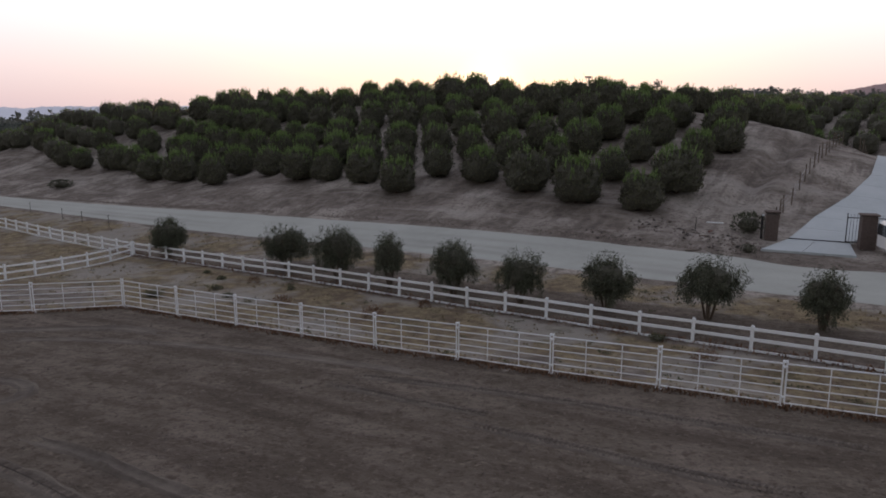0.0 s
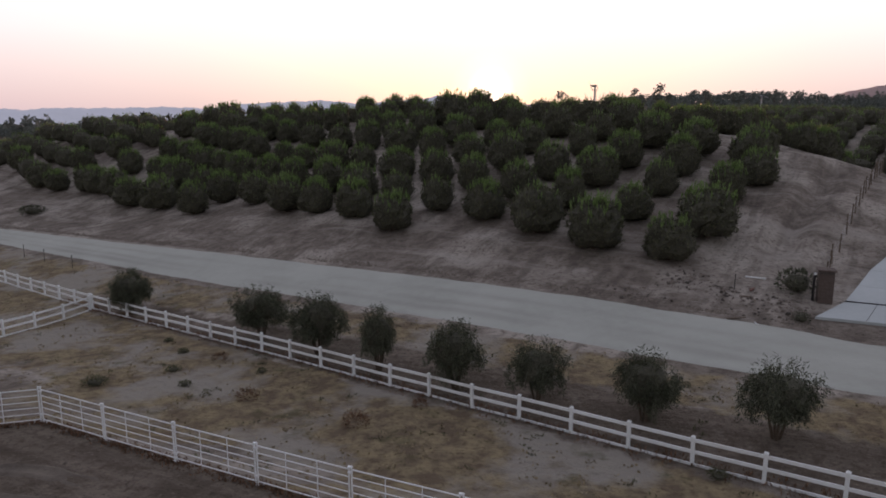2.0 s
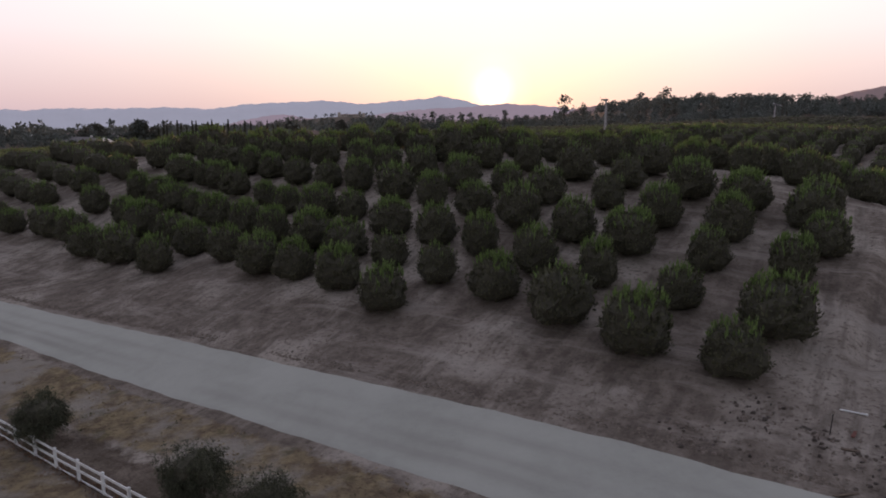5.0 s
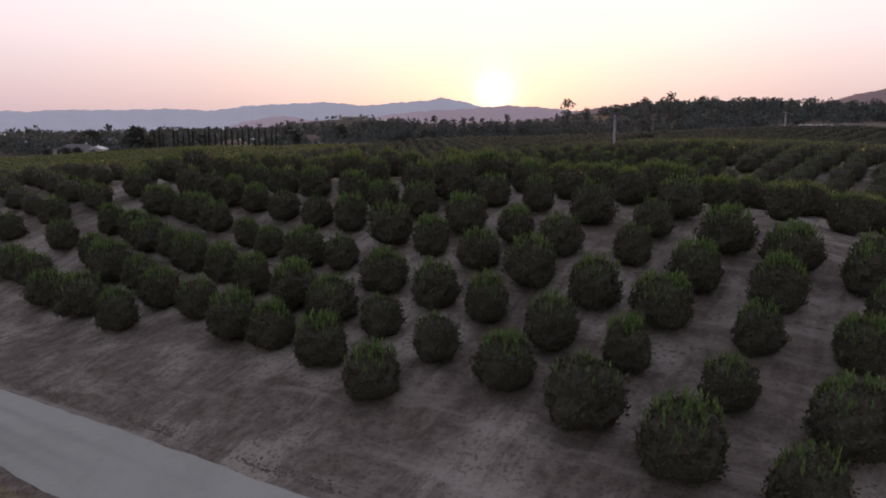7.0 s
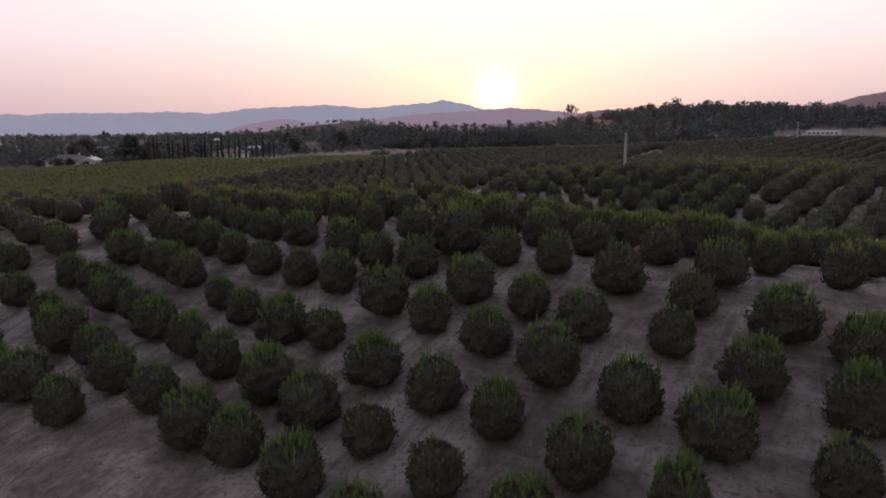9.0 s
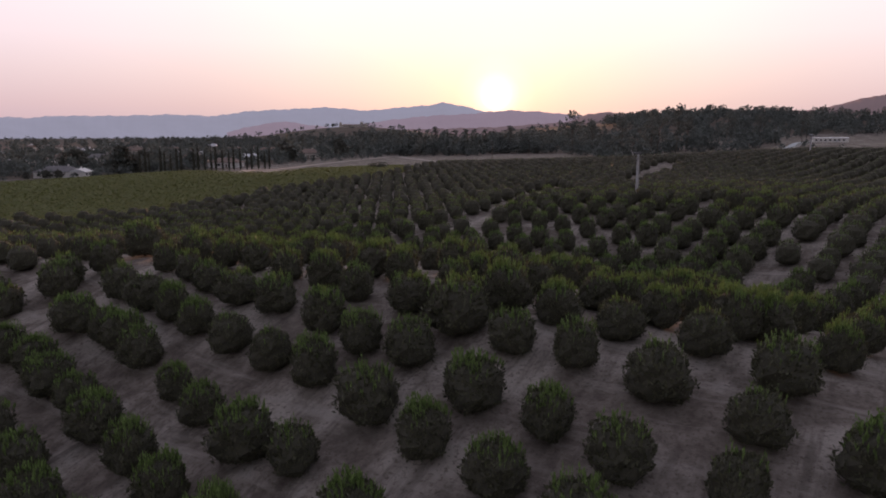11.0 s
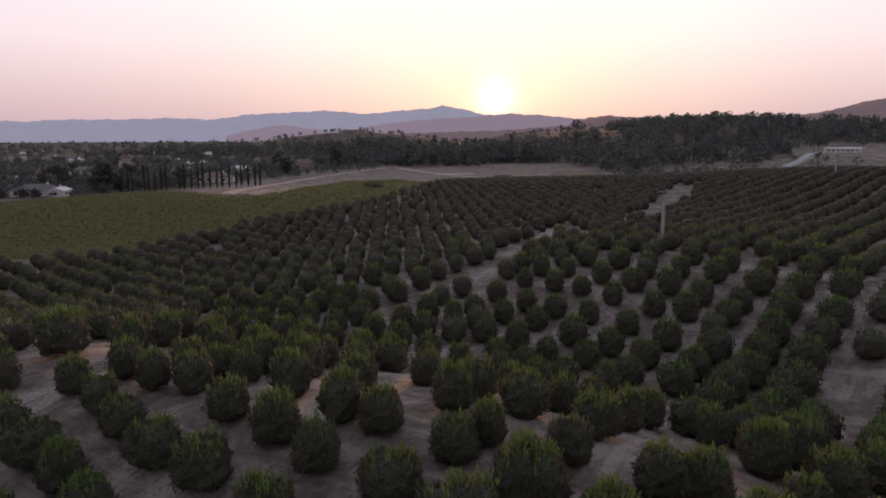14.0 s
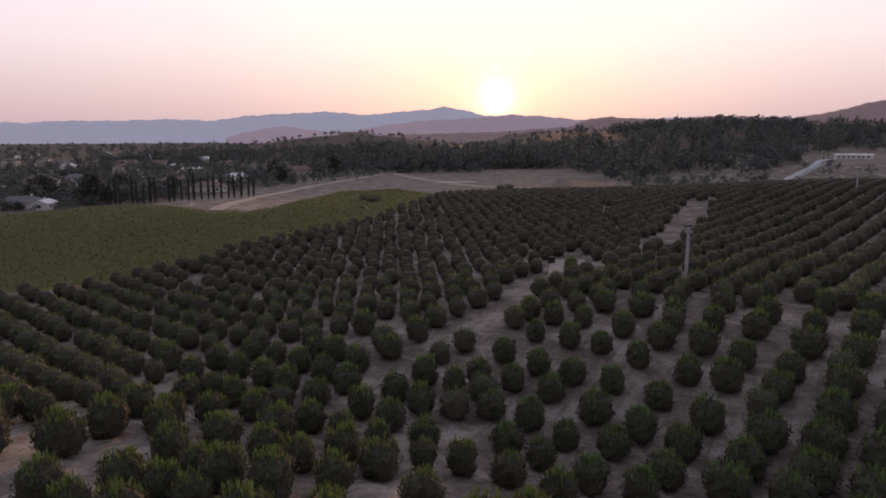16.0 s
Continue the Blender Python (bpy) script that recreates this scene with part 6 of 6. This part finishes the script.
RED_GRASS = material("red_brown_weeds", (0.145, 0.085, 0.052), 0.9, island=0.5, through=0.3)
GREEN_WEED = material("dull_green_weeds", (0.095, 0.100, 0.055), 0.85, island=0.5, through=0.25)
rng = np.random.default_rng(97)
x = rng.uniform(-30, 26, 2600)
tufts("rail_weeds", x, corral_line(x) + rng.normal(size=len(x)) * 0.16 - 0.05, 3, 0.17, 0.05, RED_GRASS, "red-brown weeds along the foot of the corral rail", 98)
x = rng.uniform(-30, 26, 1700)
tufts("fence_weeds", x, fence_line(x) + 0.1 + rng.normal(size=len(x)) * 0.35, 3, 0.2, 0.05, RED_GRASS, "red-brown weeds along the white fence", 99)
x = rng.uniform(-34, 24, 1500)
y = corral_line(x) + 0.5 + rng.uniform(0, 1, len(x)) * (road_near(x) - corral_line(x) - 1.0)
ok = rough_noise(x, y, 2.2, 51) > 0.9
tufts("green_weeds", np.repeat(x[ok], 4) + rng.normal(size=4 * ok.sum()) * 0.15, np.repeat(y[ok], 4) + rng.normal(size=4 * ok.sum()) * 0.15, 5, 0.14, 0.045, GREEN_WEED, "dull green weeds in the dry grass", 100)
for k, (x, y, wide, high) in enumerate(((-17.6, 39.6, 1.3, 0.55), (-14.5, 41.7, 0.8, 0.35), (-15.2, 45.0, 0.6, 0.3), (-13.0, 39.4, 0.6, 0.3), (-9.6, 41.2, 0.5, 0.28),
                                        (9.8, 29.4, 0.8, 0.35), (-17.0, 47.3, 0.5, 0.25))):
    dry_bush(x, y, wide * 0.75, high * 0.6, 140 + k, "small dull green weed clump in dry grass", GREEN_WEED)


def red_bush(x, y, wide, seed):
    rng = np.random.default_rng(seed)
    p, d = crown_points(rng, int(420 * wide), wide, wide * 0.5)
    p[:, 2] += wide * 0.2
    v = leaf_quads(p * rng.uniform(0.5, 1.0, (len(p), 1)), d, rng, 0.14, 0.03, upright=0.6)
    bush = thing("dry_bush", Matrix.Translation((x, y, at_ground(x, y))), "low rust-red dried bush in straw grass", "bush", "dried bushes")
    part("foliage", mesh_of("foliage", v, np.arange(len(v)).reshape(-1, 4).tolist(), RED_GRASS), None, bush)


for k, (x, y, wide) in enumerate(((-3.7, 34.4, 1.2), (-12.6, 43.6, 0.8), (10.7, 26.2, 1.1), (-1.0, 36.4, 0.7), (-9.3, 37.6, 1.0))):
    red_bush(x, y, wide, 180 + k)


# ---- bank beside the gate ----
def lip():
    """Broken dark edge of the bank above the road."""
    rng = np.random.default_rng(101)
    x = rng.uniform(-58, 22, 3600)
    y = road_far(x) + 0.25 + np.abs(rng.normal(size=len(x))) * 0.35 + 0.14 * np.sin(x / 4.1)
    ok = rough_noise(x, y, 5.0, 55) + 0.4 * rng.normal(size=len(x)) > -0.3
    x, y = x[ok], y[ok]
    size = rng.uniform(0.04, 0.14, len(x))
    base = np.array([(1, 0.2, -0.1), (0.1, 0.9, -0.1), (-1, -0.1, -0.1), (0.0, -0.9, -0.1), (0.3, 0.2, 0.6), (-0.4, 0.0, 0.5)])
    turn = rng.uniform(0, 6.28, len(x))
    c, s = np.cos(turn), np.sin(turn)
    v = np.stack([x[:, None] + size[:, None] * (base[None, :, 0] * c[:, None] - base[None, :, 1] * s[:, None]), y[:, None] + size[:, None] * (base[None, :, 0] * s[:, None] + base[None, :, 1] * c[:, None]),
                  ground_z(x, y)[:, None] + size[:, None] * base[None, :, 2]], -1).reshape(-1, 3)
    k = np.arange(len(x))[:, None] * 6
    f = np.concatenate([k + np.array([q]) for q in ((0, 1, 4), (1, 5, 4), (1, 2, 5), (2, 3, 5), (3, 4, 5), (3, 0, 4))])
    tagged(new("bank_edge", mesh_of("bank_edge", v.tolist(), f.tolist(), CLOD)), "broken dark earth edge of the bank by the road", "soil", kind="stuff")


lip()


def scrap(name, x, y, turn, data, mat, label, category):
    ob = thing(name, pose(x, y, at_ground(x, y, 0.02), 0, 0, turn), label, category)
    part(category.split()[-1] + "_piece", data, mat, ob)


scrap("plastic_pipe", 21.1, 51.7, -33, shape((rod, (-0.58, 0, 0.05), (0.58, 0, 0.05), 0.05, None, 10), (rod, (0.55, 0, 0.05), (0.66, 0, 0.05), 0.065, None, 10)), VINYL, "white plastic pipe lying on the sandy bank", "pipe")
scrap("litter", 18.0, 44.5, 20, shape((box, (0.34, 0.06, 0.02), (0, 0, 0.10), Matrix.Rotation(0.6, 3, "Y"), 0.005), (box, (0.06, 0.30, 0.02), (0.05, 0.05, 0.05), None, 0.005)), VINYL, "small white scrap lying by the road", "litter")
scrap("broken_board", 20.2, 50.0, 50, shape((box, (0.9, 0.16, 0.05), (0, 0, 0.03), None, 0.01)), material("red_stained_wood", (0.17, 0.06, 0.045), 0.8, grain=(7.0, (0.10, 0.04, 0.03), 0.6)), "weathered red-brown board on the bank", "board")
scrap("broken_board", 17.3, 45.6, 10, shape((box, (1.2, 0.14, 0.05), (0, 0, 0.03), None, 0.01)), WOOD, "grey weathered board on the bank", "board")
scrap("broken_board", 19.2, 48.6, -25, shape((box, (0.8, 0.2, 0.06), (0, 0, 0.03), None, 0.01)), WOOD, "dark weathered board on the bank", "board")


def rubble():
    """Dark broken scraps and stones on the bank by the gate, past counting."""
    rng = np.random.default_rng(103)
    bm_v, faces = [], []
    for k in range(300):
        cx, cy = ((18.7, 44.6), (18.6, 49.5), (20.6, 46.8), (16.4, 52.0), (12.5, 50.0))[k % 5]
        x, y = cx + rng.normal() * 0.9, cy + rng.normal() * 1.0
        if y < road_far(x) + 0.2:
            continue
        r, h, a = rng.uniform(0.05, 0.20), rng.uniform(0.04, 0.14), rng.uniform(0, 6.28)
        z, n = at_ground(x, y), len(bm_v)
        for q in range(5):
            w = a + q * 1.257
            bm_v.append((x + math.cos(w) * r * rng.uniform(0.6, 1.2), y + math.sin(w) * r * rng.uniform(0.4, 0.9), z - 0.02))
        for q in range(5):
            w = a + q * 1.257
            bm_v.append((x + math.cos(w) * r * rng.uniform(0.3, 0.7), y + math.sin(w) * r * rng.uniform(0.3, 0.6), z + h * rng.uniform(0.6, 1.1)))
        faces += [(n + q, n + (q + 1) % 5, n + 5 + (q + 1) % 5, n + 5 + q) for q in range(5)] + [tuple(n + 5 + q for q in range(5))]
    tagged(new("rubble", mesh_of("rubble", bm_v, faces, RUBBLE)), "dark broken stones and scraps on the bank", "rubble", kind="stuff")


RUBBLE = material("dark_rubble", (0.165, 0.140, 0.120), 0.9, island=0.6, grain=(8.0, (0.06, 0.05, 0.045), 0.6))
rubble()


def sign_post(x, y):
    ob = thing("marker_post", pose(x, y, at_ground(x, y), 0, 0, 20), "dark post with small white lamp beside a bush", "post")
    part("shaft", shape((box, (0.12, 0.12, 2.0), (0, 0, 0.8), None, 0.012)), IRON, ob)
    part("lamp_head", shape((box, (0.16, 0.12, 0.14), (0, -0.06, 1.72), None, 0.02)), VINYL, ob, "small white lamp head")


sign_post(23.05, 48.0)


# pad with a lone tree at the end of the orchard track
strip("pavement", [(23.6, 213.0), (26.3, 228.5)], 7.5, PALE_EARTH, "pale bare earth pad at the end of the track", "pad", 0.06)
citrus_tree(24.6, 214.6, 2.6, 301)


def field_box(x, y, wide, high, mat, label):
    ob = thing("valve_box", pose(x, y, at_ground(x, y), 0, 0, 25), label, "box", "irrigation boxes")
    part("body", shape((box, (wide, wide * 0.8, high), (0, 0, high / 2 - 0.03), None, 0.04)), mat, ob)
    part("lid", shape((box, (wide + 0.08, wide * 0.8 + 0.08, 0.06), (0, 0, high), None, 0.02)), mat, ob)


field_box(22.4, 225.6, 1.2, 1.3, IRON, "dark pump box at the edge of the pad")
field_box(1.5, 180.3, 0.5, 0.55, VINYL, "small white valve box beside the orchard track")
strip("track", [(-87, 326), (-95, 380), (-102, 433), (-91, 525), (-69, 615), (-49, 699)], 6.0, PALE_EARTH, "pale dirt track along the vineyard and field", "track", 0.12)
strip("track", [(-52, 690), (-34, 630), (-14, 579), (20, 517), (58, 488)], 7.0, PALE_EARTH, "pale dirt track across the far field", "track", 0.12)
strip("field", [(81, 500), (102, 600)], 36.0, TRACK_SOIL, "brown tilled plot behind the orchard", "field", 0.15)
strip("pavement", [(-8.0, 558.0), (19.0, 565.0)], 8.0, CONCRETE, "pale bare pad on the far field", "pad", 0.15)


def utility_pole(x, y, high):
    pole = thing("utility_pole", pose(x, y, at_ground(x, y)), "wooden utility pole on the pale field", "utility pole", "utility poles")
    part("shaft", shape((rod, (0, 0, -0.5), (0, 0, high), 0.2, 0.13, 8)), WOOD, pole)
    part("crossarm", shape((box, (2.6, 0.14, 0.16), (0, 0, high - 0.6), None, 0.02)), WOOD, pole)


utility_pole(38, 641, 14)
utility_pole(77, 701, 15)
utility_pole(-47, 690, 13)


# ---- distant ranges ----
def mountain_range(name, ridge, distance, mat, label, deep, seed, centre=(0.6, 84.0, 39.0)):
    """A range along the horizon from headings and heights in degrees, with a slope towards the viewer and folds."""
    rng = np.random.default_rng(seed)
    heads = np.array([r[0] for r in ridge], float)
    ups = np.array([r[1] for r in ridge], float)
    a = np.arange(heads[0], heads[-1], 0.12)
    up = np.interp(a, heads, ups)
    for k in range(3):
        up[1:-1] = (up[:-2] + 2 * up[1:-1] + up[2:]) / 4
    up = up + 0.025 * np.sin(a * 3.1 + seed) + 0.018 * np.sin(a * 7.7) + 0.01 * rng.normal(size=len(a))
    rows = []
    for q in np.linspace(0, 1, 7):
        d = distance - deep * (1 - q) + 0.12 * deep * np.sin(a * 2.2 + 5 * q) * (1 - q)
        z = centre[2] + d * np.tan(np.radians(up)) * 1.0
        z = -20 + (z + 20) * (q ** 1.2)
        rows.append(np.stack([centre[0] + d * np.sin(np.radians(a)), centre[1] + d * np.cos(np.radians(a)), z], 1))
    rows.append(rows[-1] + np.array([0, 120, -300]))
    grid = np.stack(rows)
    k = np.arange(grid.shape[0] * grid.shape[1]).reshape(grid.shape[:2])
    f = np.stack([k[:-1, :-1], k[:-1, 1:], k[1:, 1:], k[1:, :-1]], -1).reshape(-1, 4)
    tagged(new(name, mesh_of(name, grid.reshape(-1, 3).tolist(), f.tolist(), mat, None, True)), label, "mountains", kind="structure")


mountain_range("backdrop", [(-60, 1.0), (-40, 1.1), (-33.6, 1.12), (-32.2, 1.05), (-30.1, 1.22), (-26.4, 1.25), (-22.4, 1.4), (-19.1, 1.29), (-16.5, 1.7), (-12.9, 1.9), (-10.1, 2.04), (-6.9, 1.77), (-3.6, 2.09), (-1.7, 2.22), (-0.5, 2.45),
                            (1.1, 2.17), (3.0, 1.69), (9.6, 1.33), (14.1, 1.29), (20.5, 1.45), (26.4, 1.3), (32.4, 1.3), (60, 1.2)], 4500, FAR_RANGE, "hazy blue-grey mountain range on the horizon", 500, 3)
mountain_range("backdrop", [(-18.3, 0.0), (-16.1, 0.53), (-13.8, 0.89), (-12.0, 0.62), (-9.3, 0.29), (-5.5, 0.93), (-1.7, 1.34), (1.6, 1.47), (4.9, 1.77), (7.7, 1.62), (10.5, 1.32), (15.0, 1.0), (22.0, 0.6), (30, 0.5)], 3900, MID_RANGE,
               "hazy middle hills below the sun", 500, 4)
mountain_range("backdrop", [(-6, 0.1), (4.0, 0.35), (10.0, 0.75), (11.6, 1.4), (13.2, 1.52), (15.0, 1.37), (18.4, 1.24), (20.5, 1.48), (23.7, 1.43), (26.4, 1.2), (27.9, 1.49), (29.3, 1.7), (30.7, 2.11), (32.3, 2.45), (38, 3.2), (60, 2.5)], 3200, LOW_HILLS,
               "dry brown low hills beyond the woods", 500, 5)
